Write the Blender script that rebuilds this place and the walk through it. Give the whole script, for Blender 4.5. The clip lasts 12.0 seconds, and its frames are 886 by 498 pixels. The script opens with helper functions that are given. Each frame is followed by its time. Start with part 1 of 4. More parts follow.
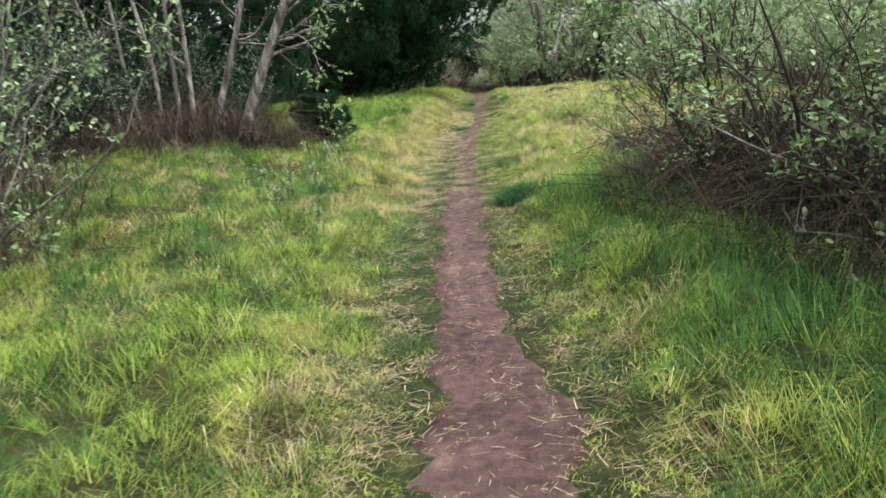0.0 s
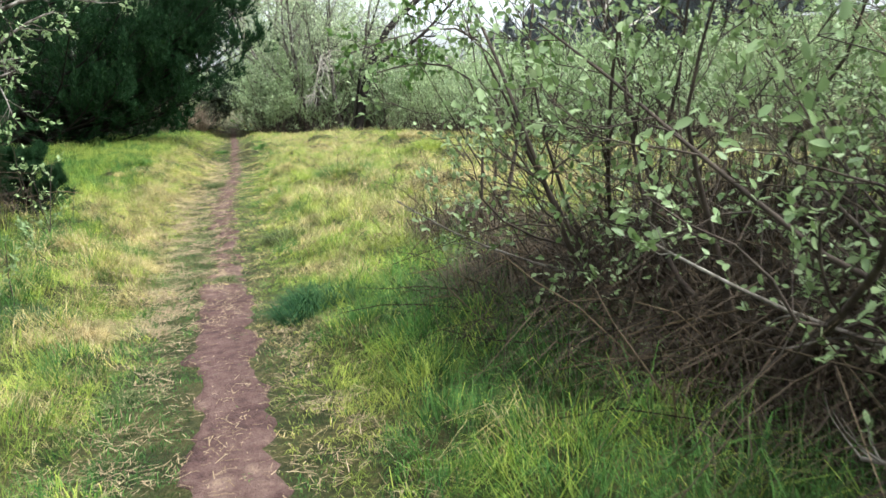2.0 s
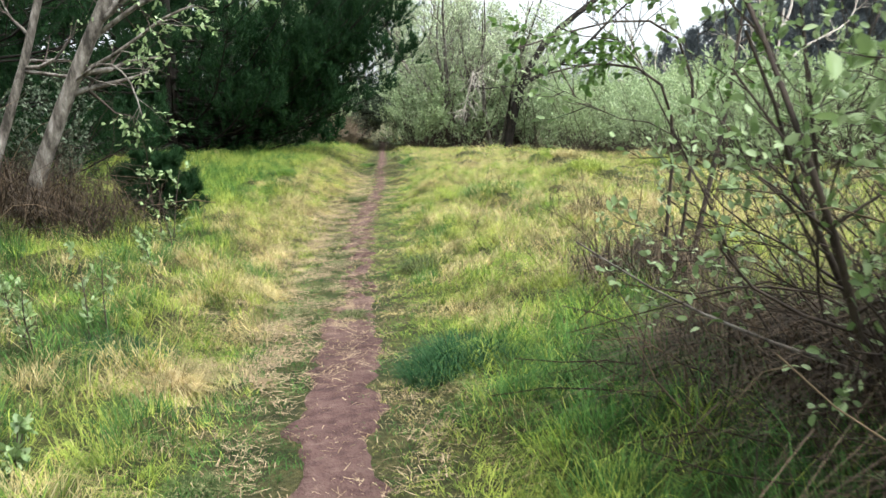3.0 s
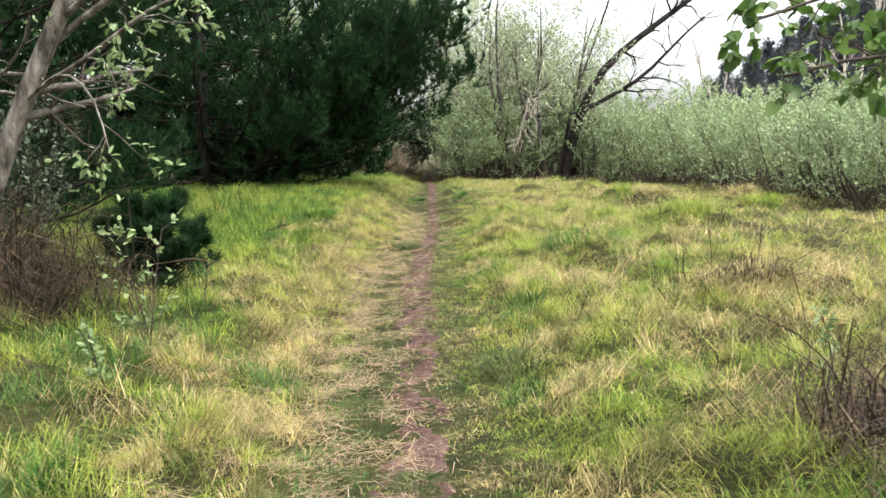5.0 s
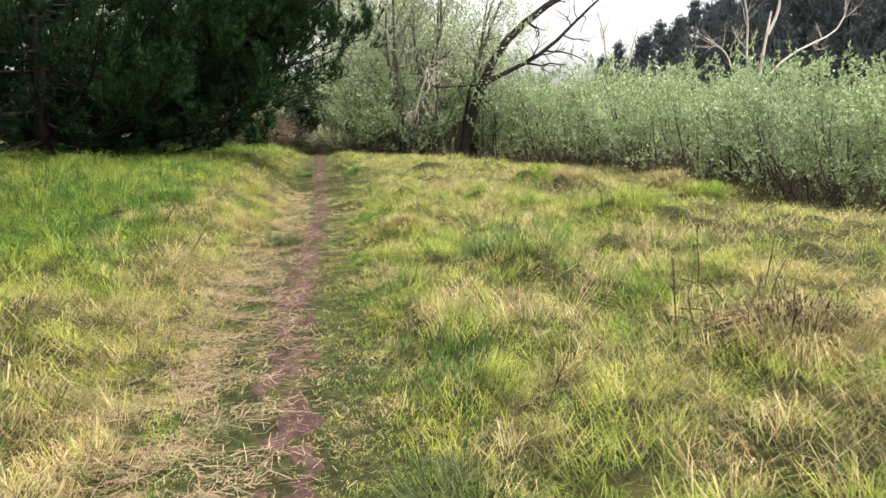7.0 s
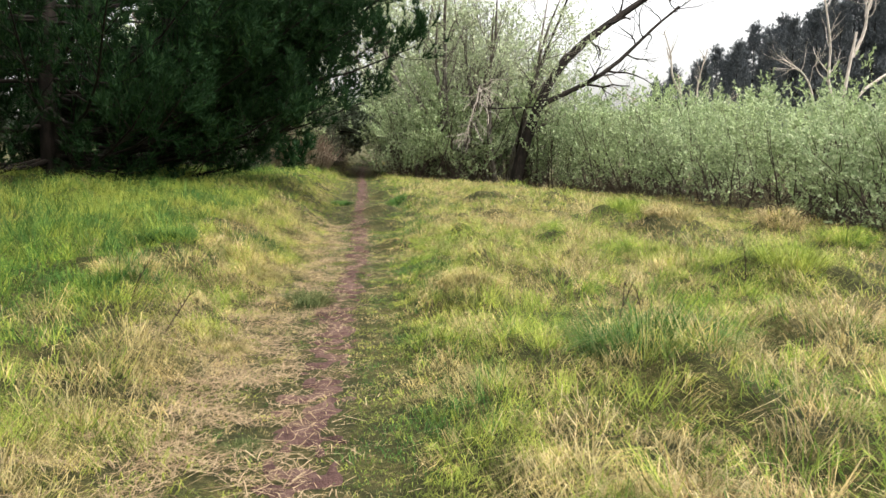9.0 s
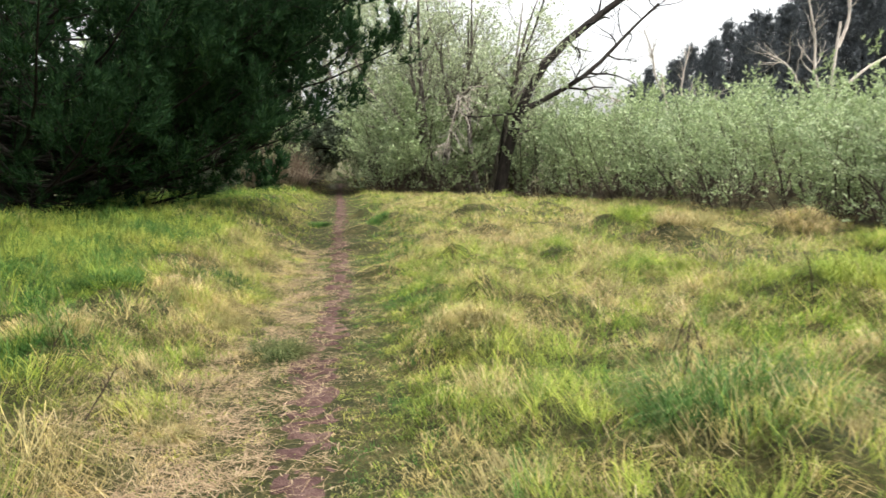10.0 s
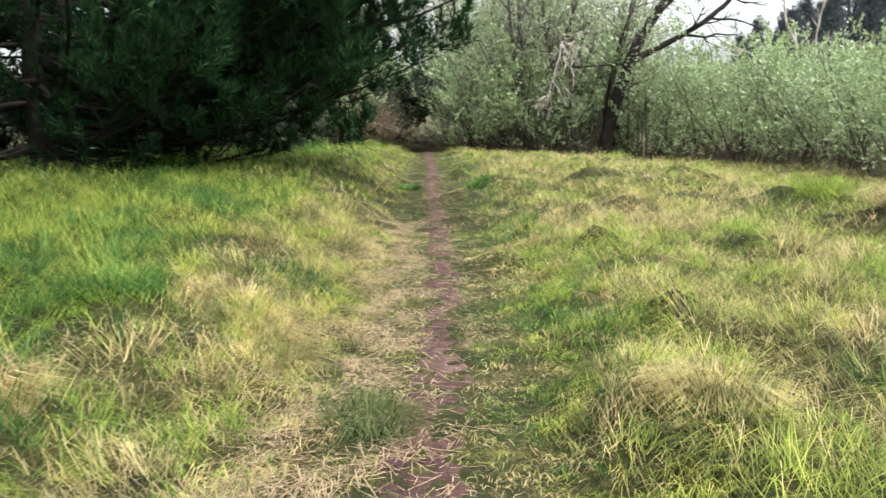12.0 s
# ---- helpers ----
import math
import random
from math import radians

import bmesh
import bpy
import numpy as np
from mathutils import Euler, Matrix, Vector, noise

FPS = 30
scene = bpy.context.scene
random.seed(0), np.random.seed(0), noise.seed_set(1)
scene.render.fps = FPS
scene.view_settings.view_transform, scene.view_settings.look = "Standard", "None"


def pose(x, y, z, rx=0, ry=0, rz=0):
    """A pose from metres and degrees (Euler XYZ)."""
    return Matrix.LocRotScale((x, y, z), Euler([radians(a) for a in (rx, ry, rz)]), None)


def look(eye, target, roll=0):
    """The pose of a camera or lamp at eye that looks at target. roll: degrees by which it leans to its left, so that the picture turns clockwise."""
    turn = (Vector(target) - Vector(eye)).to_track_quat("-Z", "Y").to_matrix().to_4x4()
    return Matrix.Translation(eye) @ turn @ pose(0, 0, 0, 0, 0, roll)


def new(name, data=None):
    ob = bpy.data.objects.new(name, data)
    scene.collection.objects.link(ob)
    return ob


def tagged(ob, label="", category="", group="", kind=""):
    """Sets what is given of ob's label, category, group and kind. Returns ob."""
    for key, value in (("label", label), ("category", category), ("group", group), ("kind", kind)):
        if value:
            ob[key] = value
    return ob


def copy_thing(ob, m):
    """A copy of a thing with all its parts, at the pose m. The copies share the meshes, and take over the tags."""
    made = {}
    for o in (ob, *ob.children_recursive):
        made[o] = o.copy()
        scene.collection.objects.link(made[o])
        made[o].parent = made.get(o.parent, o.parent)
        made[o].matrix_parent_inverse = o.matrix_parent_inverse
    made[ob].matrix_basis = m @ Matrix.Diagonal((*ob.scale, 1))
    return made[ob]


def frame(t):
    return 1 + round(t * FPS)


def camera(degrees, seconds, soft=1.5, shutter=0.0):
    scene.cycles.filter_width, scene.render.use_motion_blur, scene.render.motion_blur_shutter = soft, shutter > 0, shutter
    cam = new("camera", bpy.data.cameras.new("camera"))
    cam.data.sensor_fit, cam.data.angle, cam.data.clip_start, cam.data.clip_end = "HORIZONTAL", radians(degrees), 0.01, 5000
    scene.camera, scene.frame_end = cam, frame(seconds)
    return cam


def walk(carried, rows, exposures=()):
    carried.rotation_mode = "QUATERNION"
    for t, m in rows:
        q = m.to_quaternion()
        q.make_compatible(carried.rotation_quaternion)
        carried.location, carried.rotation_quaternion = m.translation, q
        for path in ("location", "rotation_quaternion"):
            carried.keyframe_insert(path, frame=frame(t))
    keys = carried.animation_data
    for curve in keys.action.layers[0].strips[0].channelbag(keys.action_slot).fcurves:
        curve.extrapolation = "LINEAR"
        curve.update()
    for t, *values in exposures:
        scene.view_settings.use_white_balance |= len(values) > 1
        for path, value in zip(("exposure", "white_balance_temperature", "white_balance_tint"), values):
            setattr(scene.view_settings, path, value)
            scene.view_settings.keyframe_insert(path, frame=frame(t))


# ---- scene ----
cam = camera(57.3, 12.0, 1.5, 0.2)
METRES, EYE, TILT, LEAN, TURN = 15.6, 1.5, 0.0, -3.5, 0.0
ROWS = [
    (0.0, 0.0, 0.0, 0.0, -2.08, -12.8, 9.19),
    (0.5, 0.0001, 0.0416, 0.0021, -7.75, -13.57, 5.84),
    (1.0, 0.0025, 0.0804, 0.0019, -15.66, -13.51, 7.74),
    (1.5, 0.0056, 0.123, 0.0044, -17.24, -15.99, 9.86),
    (2.0, 0.0073, 0.1609, 0.0076, -19.25, -12.35, 7.18),
    (2.5, 0.019, 0.2036, 0.0005, -14.91, -11.23, 6.96),
    (3.0, 0.0199, 0.2478, 0.0016, -8.86, -9.9, 5.79),
    (5.0, 0.0213, 0.4186, 0.0042, -5.75, -7.59, 5.81),
    (5.5, 0.0245, 0.4602, 0.0035, -7.94, -7.72, 3.31),
    (6.0, 0.0273, 0.5011, -0.0005, -11.02, -9.48, 3.75),
    (6.5, 0.033, 0.5431, -0.0004, -9.75, -10.03, 3.68),
    (7.0, 0.0374, 0.5819, 0.0009, -13.35, -10.12, 3.77),
    (9.0, 0.0535, 0.7474, -0.0013, -10.3, -8.33, 2.81),
    (9.5, 0.0545, 0.7849, -0.0024, -16.58, -8.56, 2.25),
    (10.0, 0.0613, 0.8308, -0.0028, -11.97, -7.62, 5.44),
    (10.5, 0.0584, 0.8689, -0.0025, -6.48, -8.21, 3.93),
    (11.0, 0.0586, 0.9113, -0.0065, -3.41, -9.3, 5.27),
    (11.5, 0.0601, 0.9538, -0.0039, -1.13, -8.46, 5.04),
    (12.0, 0.0601, 0.9925, -0.0054, -6.14, -10.21, 4.82),
]
walk(cam, [(t, pose(0, 0, EYE, TILT, LEAN, TURN) @ pose(METRES * x, METRES * y, METRES * z, 90 + pitch, roll, yaw)) for t, x, y, z, yaw, pitch, roll in ROWS],
     [(0.0, 1.25, 6000, 6), (0.5, 1.55, 6000, 6), (1.0, 1.5, 6000, 5), (2.0, 1.55, 6000, 4), (3.2, 1.5, 6150, 6), (5.0, 1.42, 6450, 8), (6.0, 1.35, 6600, 9), (9.0, 1.25, 6750, 10), (12.0, 1.4, 6300, 7)])
# ---- world, sun, exposure ----
world = bpy.data.worlds.new("overcast_sky")
scene.world = world
world.use_nodes = True
wn, wl = world.node_tree.nodes, world.node_tree.links
sky = wn.new("ShaderNodeTexSky")
sky.sky_type = "NISHITA"
sky.sun_disc = False
sky.sun_elevation, sky.sun_rotation = radians(62), radians(135)
sky.air_density, sky.dust_density, sky.ozone_density = 1.0, 4.0, 1.0
veil = wn.new("ShaderNodeHueSaturation")          # thin high cloud takes most of the blue out
veil.inputs["Saturation"].default_value = 0.18
veil.inputs["Value"].default_value = 1.2
wl.new(sky.outputs[0], veil.inputs["Color"])
wl.new(veil.outputs[0], wn["Background"].inputs["Color"])
wn["Background"].inputs["Strength"].default_value = 0.15
sun_data = bpy.data.lights.new("sun", "SUN")
sun_data.energy, sun_data.angle, sun_data.color = 1.2, radians(14), (1.0, 0.95, 0.86)
sun = new("sun", sun_data)
sun.matrix_world = look((9, -9, 24), (0, 0, 0))

# ---- materials ----


def material(name):
    m = bpy.data.materials.new(name)
    m.use_nodes = True
    return m, m.node_tree.nodes, m.node_tree.links, m.node_tree.nodes["Principled BSDF"]


def ramp(nodes, stops):
    r = nodes.new("ShaderNodeValToRGB")
    e = r.color_ramp.elements
    while len(e) < len(stops):
        e.new(0.5)
    for el, (pos, col) in zip(e, stops):
        el.position, el.color = pos, (*col, 1)
    return r


def noise_tex(nodes, links, scale, detail=4.0, rough=0.6):
    co = nodes.new("ShaderNodeNewGeometry")
    n = nodes.new("ShaderNodeTexNoise")
    n.inputs["Scale"].default_value, n.inputs["Detail"].default_value, n.inputs["Roughness"].default_value = scale, detail, rough
    links.new(co.outputs["Position"], n.inputs["Vector"])
    return n


def mix_rgb(nodes, links, fac, a, b, mode="MIX"):
    m = nodes.new("ShaderNodeMix")
    m.data_type, m.blend_type = "RGBA", mode
    for key, v in (("Factor", fac), ("A", a), ("B", b)):
        sock = [s for s in m.inputs if s.name == key and (s.type == "RGBA" or key == "Factor")][0]
        if isinstance(v, (int, float)):
            sock.default_value = v
        elif isinstance(v, tuple):
            sock.default_value = (*v, 1)
        else:
            links.new(v, sock)
    return [s for s in m.outputs if s.type == "RGBA"][0]


def leaf_material(name, stops, patch, patch_scale=0.8, trans=0.3, rough=0.5, spec=0.3, tuft=0.0):
    """Foliage: a colour for each leaf or blade, drifting in patches over the ground, a little light through it."""
    m, n, l, p = material(name)
    geo = n.new("ShaderNodeNewGeometry")
    r = ramp(n, stops)
    l.new(geo.outputs["Random Per Island"], r.inputs[0])
    nz = noise_tex(n, l, patch_scale, 3.0)
    sharp = ramp(n, [(0.38, (0, 0, 0)), (0.66, (1, 1, 1))])
    l.new(nz.outputs["Fac"], sharp.inputs[0])
    col = mix_rgb(n, l, sharp.outputs[0], r.outputs[0], mix_rgb(n, l, 0.65, r.outputs[0], patch))
    if tuft:                                       # tone varies from tuft to tuft, spread wide to imitate shade between them
        fine = ramp(n, [(0.36, (0.36, 0.4, 0.33)), (0.5, (0.92, 0.92, 0.92)), (0.64, (1.4, 1.33, 1.2))])
        l.new(noise_tex(n, l, tuft, 2.0).outputs["Fac"], fine.inputs[0])
        col = mix_rgb(n, l, 1.0, col, fine.outputs[0], "MULTIPLY")
    l.new(col, p.inputs["Base Color"])
    p.inputs["Roughness"].default_value = rough
    p.inputs["Specular IOR Level"].default_value = spec
    t = n.new("ShaderNodeBsdfTranslucent")
    l.new(col, t.inputs["Color"])
    mx = n.new("ShaderNodeMixShader")
    mx.inputs[0].default_value = trans
    l.new(p.outputs[0], mx.inputs[1])
    l.new(t.outputs[0], mx.inputs[2])
    l.new(mx.outputs[0], n["Material Output"].inputs[0])
    return m


def bark_material(name, stops, scale=9.0, bump=0.5):
    m, n, l, p = material(name)
    co = n.new("ShaderNodeNewGeometry")
    mp = n.new("ShaderNodeMapping")
    mp.inputs["Scale"].default_value = (1, 1, 0.3)
    l.new(co.outputs["Position"], mp.inputs["Vector"])
    nz = n.new("ShaderNodeTexNoise")
    nz.inputs["Scale"].default_value, nz.inputs["Detail"].default_value, nz.inputs["Roughness"].default_value = scale, 6, 0.7
    l.new(mp.outputs[0], nz.inputs["Vector"])
    r = ramp(n, stops)
    l.new(nz.outputs["Fac"], r.inputs[0])
    geo = n.new("ShaderNodeNewGeometry")
    v = ramp(n, [(0.0, (0.6, 0.6, 0.6)), (1.0, (1.15, 1.1, 1.05))])
    l.new(geo.outputs["Random Per Island"], v.inputs[0])
    l.new(mix_rgb(n, l, 1.0, r.outputs[0], v.outputs[0], "MULTIPLY"), p.inputs["Base Color"])
    p.inputs["Roughness"].default_value = 0.85
    p.inputs["Specular IOR Level"].default_value = 0.2
    b = n.new("ShaderNodeBump")
    b.inputs["Strength"].default_value, b.inputs["Distance"].default_value = bump, 0.02
    l.new(nz.outputs["Fac"], b.inputs["Height"])
    l.new(b.outputs[0], p.inputs["Normal"])
    return m


def soil_material(name, stops, scale, bump):
    m, n, l, p = material(name)
    a, b, c = noise_tex(n, l, scale, 8.0, 0.7), noise_tex(n, l, scale * 0.12, 3.0), noise_tex(n, l, scale * 6, 2.0)
    r = ramp(n, stops)
    mx = n.new("ShaderNodeMath")
    mx.operation = "MULTIPLY_ADD"
    l.new(a.outputs["Fac"], mx.inputs[0])
    mx.inputs[1].default_value = 0.55
    half = n.new("ShaderNodeMath")
    half.operation = "MULTIPLY"
    l.new(b.outputs["Fac"], half.inputs[0])
    half.inputs[1].default_value = 0.45
    l.new(half.outputs[0], mx.inputs[2])
    l.new(mx.outputs[0], r.inputs[0])
    l.new(r.outputs[0], p.inputs["Base Color"])
    p.inputs["Roughness"].default_value = 0.9
    p.inputs["Specular IOR Level"].default_value = 0.2
    bp = n.new("ShaderNodeBump")
    bp.inputs["Strength"].default_value, bp.inputs["Distance"].default_value = bump, 0.02
    add = n.new("ShaderNodeMath")
    add.operation = "ADD"
    l.new(a.outputs["Fac"], add.inputs[0])
    l.new(c.outputs["Fac"], add.inputs[1])
    l.new(add.outputs[0], bp.inputs["Height"])
    l.new(bp.outputs[0], p.inputs["Normal"])
    return m


THATCH = soil_material("thatch", [(0.36, (0.018, 0.020, 0.008)), (0.48, (0.042, 0.046, 0.015)), (0.58, (0.095, 0.085, 0.032)), (0.68, (0.24, 0.19, 0.09))], 26.0, 1.0)
SOIL = soil_material("trodden_soil", [(0.34, (0.032, 0.017, 0.016)), (0.46, (0.078, 0.042, 0.038)), (0.58, (0.135, 0.082, 0.070)), (0.7, (0.26, 0.18, 0.13))], 11.0, 1.0)
GREEN = leaf_material("green_grass", [(0.0, (0.095, 0.215, 0.03)), (0.5, (0.20, 0.315, 0.045)), (1.0, (0.40, 0.45, 0.10))], (0.42, 0.41, 0.11), 0.45, 0.35, 0.65, 0.15, 5.0)
STRAW = leaf_material("dry_grass", [(0.0, (0.26, 0.19, 0.09)), (0.6, (0.46, 0.37, 0.19)), (1.0, (0.68, 0.58, 0.36))], (0.40, 0.37, 0.15), 0.7, 0.3, 0.7, 0.12, 5.0)
# long grass's own deep green, lowered further for the shade beneath the shrubs
LUSH = leaf_material("lush_grass", [(0.0, (0.03, 0.09, 0.022)), (0.6, (0.065, 0.165, 0.038)), (1.0, (0.15, 0.28, 0.075))], (0.10, 0.19, 0.05), 0.9, 0.3, 0.65, 0.12, 4.0)
NEEDLE = leaf_material("pine_needles", [(0.0, (0.009, 0.025, 0.011)), (0.7, (0.019, 0.052, 0.019)), (1.0, (0.055, 0.115, 0.034))], (0.016, 0.042, 0.016), 0.5, 0.08, 0.7, 0.08)
# conifer green lightened towards blue-grey: the distance haze is in the colour
HAZED_NEEDLE = leaf_material("hazed_needles", [(0.0, (0.05, 0.06, 0.07)), (1.0, (0.12, 0.135, 0.145))], (0.08, 0.095, 0.105), 0.05, 0.1)
SAGE = leaf_material("willow_leaves", [(0.0, (0.21, 0.29, 0.14)), (0.6, (0.35, 0.44, 0.24)), (1.0, (0.54, 0.60, 0.40))], (0.38, 0.47, 0.22), 0.35, 0.35)
PALE = leaf_material("pale_willow_leaves", [(0.0, (0.30, 0.38, 0.20)), (1.0, (0.55, 0.60, 0.40))], (0.42, 0.47, 0.30), 0.4, 0.3)
SPRING = leaf_material("shrub_leaves", [(0.0, (0.11, 0.18, 0.055)), (0.6, (0.23, 0.32, 0.12)), (1.0, (0.42, 0.50, 0.28))], (0.30, 0.40, 0.20), 1.2, 0.35, 0.4, 0.45)
# leaf green darkened to show the overhanging spray backlit against the sky
BROADLEAF = leaf_material("broad_leaves", [(0.0, (0.05, 0.10, 0.02)), (0.6, (0.10, 0.19, 0.04)), (1.0, (0.22, 0.33, 0.09))], (0.12, 0.2, 0.05), 1.2, 0.4, 0.4, 0.4)
EVERGREEN = leaf_material("evergreen_leaves", [(0.0, (0.025, 0.04, 0.022)), (0.6, (0.07, 0.095, 0.055)), (1.0, (0.22, 0.26, 0.18))], (0.06, 0.08, 0.05), 0.8, 0.05, 0.6, 0.2)
DEAD = leaf_material("dead_stems", [(0.0, (0.020, 0.014, 0.009)), (0.6, (0.06, 0.042, 0.027)), (1.0, (0.22, 0.16, 0.10))], (0.05, 0.034, 0.022), 1.0, 0.05, 0.8)
LITTER = leaf_material("straw_litter", [(0.0, (0.20, 0.13, 0.08)), (0.6, (0.38, 0.28, 0.17)), (1.0, (0.62, 0.50, 0.32))], (0.34, 0.25, 0.15), 1.5, 0.15, 0.8)
DARK_GRASS = leaf_material("dark_grass", [(0.0, (0.014, 0.045, 0.018)), (0.6, (0.028, 0.085, 0.03)), (1.0, (0.07, 0.15, 0.05))], (0.03, 0.08, 0.03), 2.0, 0.25, 0.65, 0.12)
SEDGE = leaf_material("sedge", [(0.0, (0.03, 0.05, 0.018)), (0.6, (0.075, 0.11, 0.035)), (1.0, (0.2, 0.22, 0.10))], (0.12, 0.12, 0.05), 2.0, 0.25, 0.7, 0.1)
REED = leaf_material("dead_reeds", [(0.0, (0.14, 0.10, 0.07)), (0.6, (0.30, 0.23, 0.17)), (1.0, (0.5, 0.42, 0.32))], (0.24, 0.18, 0.13), 1.0, 0.15, 0.8)
GREY_BARK = bark_material("grey_bark", [(0.36, (0.04, 0.035, 0.03)), (0.48, (0.14, 0.125, 0.11)), (0.58, (0.24, 0.22, 0.20)), (0.68, (0.42, 0.40, 0.37))], 11.0, 0.8)
DARK_BARK = bark_material("dark_bark", [(0.3, (0.007, 0.006, 0.005)), (0.5, (0.016, 0.013, 0.011)), (0.7, (0.04, 0.032, 0.027))])
PALE_BARK = bark_material("bleached_wood", [(0.3, (0.34, 0.30, 0.26)), (0.7, (0.66, 0.62, 0.57))])
TWIG_BARK = bark_material("twig_bark", [(0.3, (0.03, 0.024, 0.022)), (0.7, (0.12, 0.095, 0.08))], 14)

# ---- mesh builders ----
UP = np.array([0.0, 0.0, 1.0])


def mesh_of(name, verts, sides, counts, mat):
    """A mesh from a vertex array, the flat list of corner indices and the corners of each face."""
    me = bpy.data.meshes.new(name)
    verts, sides, counts = np.asarray(verts, np.float32), np.asarray(sides, np.int32), np.asarray(counts, np.int32)
    me.vertices.add(len(verts))
    me.vertices.foreach_set("co", verts.ravel())
    me.loops.add(len(sides))
    me.loops.foreach_set("vertex_index", sides)
    me.polygons.add(len(counts))
    me.polygons.foreach_set("loop_start", np.concatenate(([0], np.cumsum(counts)[:-1])).astype(np.int32))
    me.polygons.foreach_set("loop_total", counts)
    me.update(calc_edges=True)
    me.materials.append(mat)
    return me


def smooth(me):
    me.polygons.foreach_set("use_smooth", np.ones(len(me.polygons), bool))
    return me


def child(name, me, parent, label="", kind=""):
    ob = new(name, me)
    ob.parent = parent
    return tagged(ob, label, kind=kind)


def thing(name, label, category, group="", at=(0, 0, 0)):
    ob = new(name)
    ob.location = at
    ob.empty_display_size = 0.2
    return tagged(ob, label, category, group)


def unit(v):
    return v / np.maximum(np.linalg.norm(v, axis=-1, keepdims=True), 1e-9)


def grow(rng, p, d, length, r, n=5, up=0.1, wander=0.15, taper=0.3):
    """Many limbs at once: from points p along d, bending up (or down) and wandering. Points (T, n, 3) and radii (T, n)."""
    p, d = np.array(p, float).reshape(-1, 3), unit(np.array(d, float).reshape(-1, 3))
    t = len(p)
    length, r = np.broadcast_to(length, t).astype(float), np.broadcast_to(r, t).astype(float)
    pts, cur = [p], p
    for k in range(n - 1):
        d = unit(d + UP * up / n * 2 + rng.normal(0, wander, (t, 3)))
        cur = cur + d * (length / (n - 1))[:, None]
        pts.append(cur)
    return np.stack(pts, 1), r[:, None] * np.linspace(1, taper, n)[None]


def along(P, R, i, f):
    n = P.shape[1]
    s = np.clip(f * (n - 1), 0, n - 1.001)
    k = s.astype(int)
    w = (s - k)[:, None]
    return P[i, k] * (1 - w) + P[i, k + 1] * w, unit(P[i, k + 1] - P[i, k]), R[i, k] * (1 - w[:, 0]) + R[i, k + 1] * w[:, 0]


def branch(rng, P, R, count, length, angle=50, lo=0.25, hi=1.0, n=4, up=0.15, wander=0.15, thin=0.55, flat=0.0, taper=0.3):
    """count children on every limb of P."""
    i = np.repeat(np.arange(len(P)), count)
    f = rng.uniform(lo, hi, len(i))
    q, d, r = along(P, R, i, f)
    side = rng.normal(size=(len(i), 3))
    side[:, 2] *= 1 - flat
    side = unit(side - d * (side * d).sum(1, keepdims=True))
    a = np.radians(angle * rng.uniform(0.6, 1.25, len(i)))[:, None]
    return grow(rng, q, d * np.cos(a) + side * np.sin(a), length * rng.uniform(0.55, 1.2, len(i)) * (1.25 - 0.6 * f), np.maximum(r * thin, 0.0025), n, up, wander, taper)


def tubes(name, P, R, mat, sides=5):
    t, n, _ = P.shape
    tan = unit(np.gradient(P, axis=1))
    ref = np.where(np.abs(tan[:, :1, 2:3]) > 0.9, np.array([1.0, 0, 0]), UP)
    a = unit(np.cross(tan, np.broadcast_to(ref, tan.shape)))
    b = np.cross(tan, a)
    ang = np.arange(sides) * 2 * np.pi / sides
    ring = P[:, :, None] + R[:, :, None, None] * (np.cos(ang)[:, None] * a[:, :, None] + np.sin(ang)[:, None] * b[:, :, None])
    k, j, s = np.meshgrid(np.arange(t), np.arange(n - 1), np.arange(sides), indexing="ij")
    base = (k * n + j) * sides
    nxt = (s + 1) % sides
    quad = np.stack([base + s, base + nxt, base + sides + nxt, base + sides + s], -1).reshape(-1)
    return smooth(mesh_of(name, ring.reshape(-1, 3), quad, np.full(t * (n - 1) * sides, 4), mat))


def each(name, P, R, mat, sides, parent, label=""):
    """One part for every limb."""
    for k in range(len(P)):
        child(name, tubes(name, P[k:k + 1], R[k:k + 1], mat, sides), parent, label)


def foliage(name, rng, p, d, size, ratio, mat, rounded=False, droop=0.0, spread=0.8):
    """Leaves at points p, each a folded blade along d turned by chance."""
    t = len(p)
    d = unit(d + rng.normal(0, spread, (t, 3)) - UP * droop)
    w = unit(np.cross(d, rng.normal(size=(t, 3)) * 0.6 + UP))
    nrm = np.cross(w, d)
    L = (size * rng.uniform(0.6, 1.25, t))[:, None]
    W = L * ratio * 0.5
    if rounded:
        v = np.stack([p, p + d * L * 0.3 + w * W * 0.85 + nrm * L * 0.06, p + d * L * 0.7 + w * W * 0.75 + nrm * L * 0.05, p + d * L - nrm * L * 0.05,
                      p + d * L * 0.7 - w * W * 0.75 + nrm * L * 0.05, p + d * L * 0.3 - w * W * 0.85 + nrm * L * 0.06], 1)
        f = np.arange(t)[:, None] * 6 + np.array([0, 1, 2, 3, 0, 3, 4, 5])
        return mesh_of(name, v.reshape(-1, 3), f.reshape(-1), np.full(t * 2, 4), mat)
    v = np.stack([p, p + d * L * 0.45 + w * W + nrm * L * 0.08, p + d * L, p + d * L * 0.45 - w * W + nrm * L * 0.08], 1)
    return mesh_of(name, v.reshape(-1, 3), np.arange(t * 4), np.full(t, 4), mat)


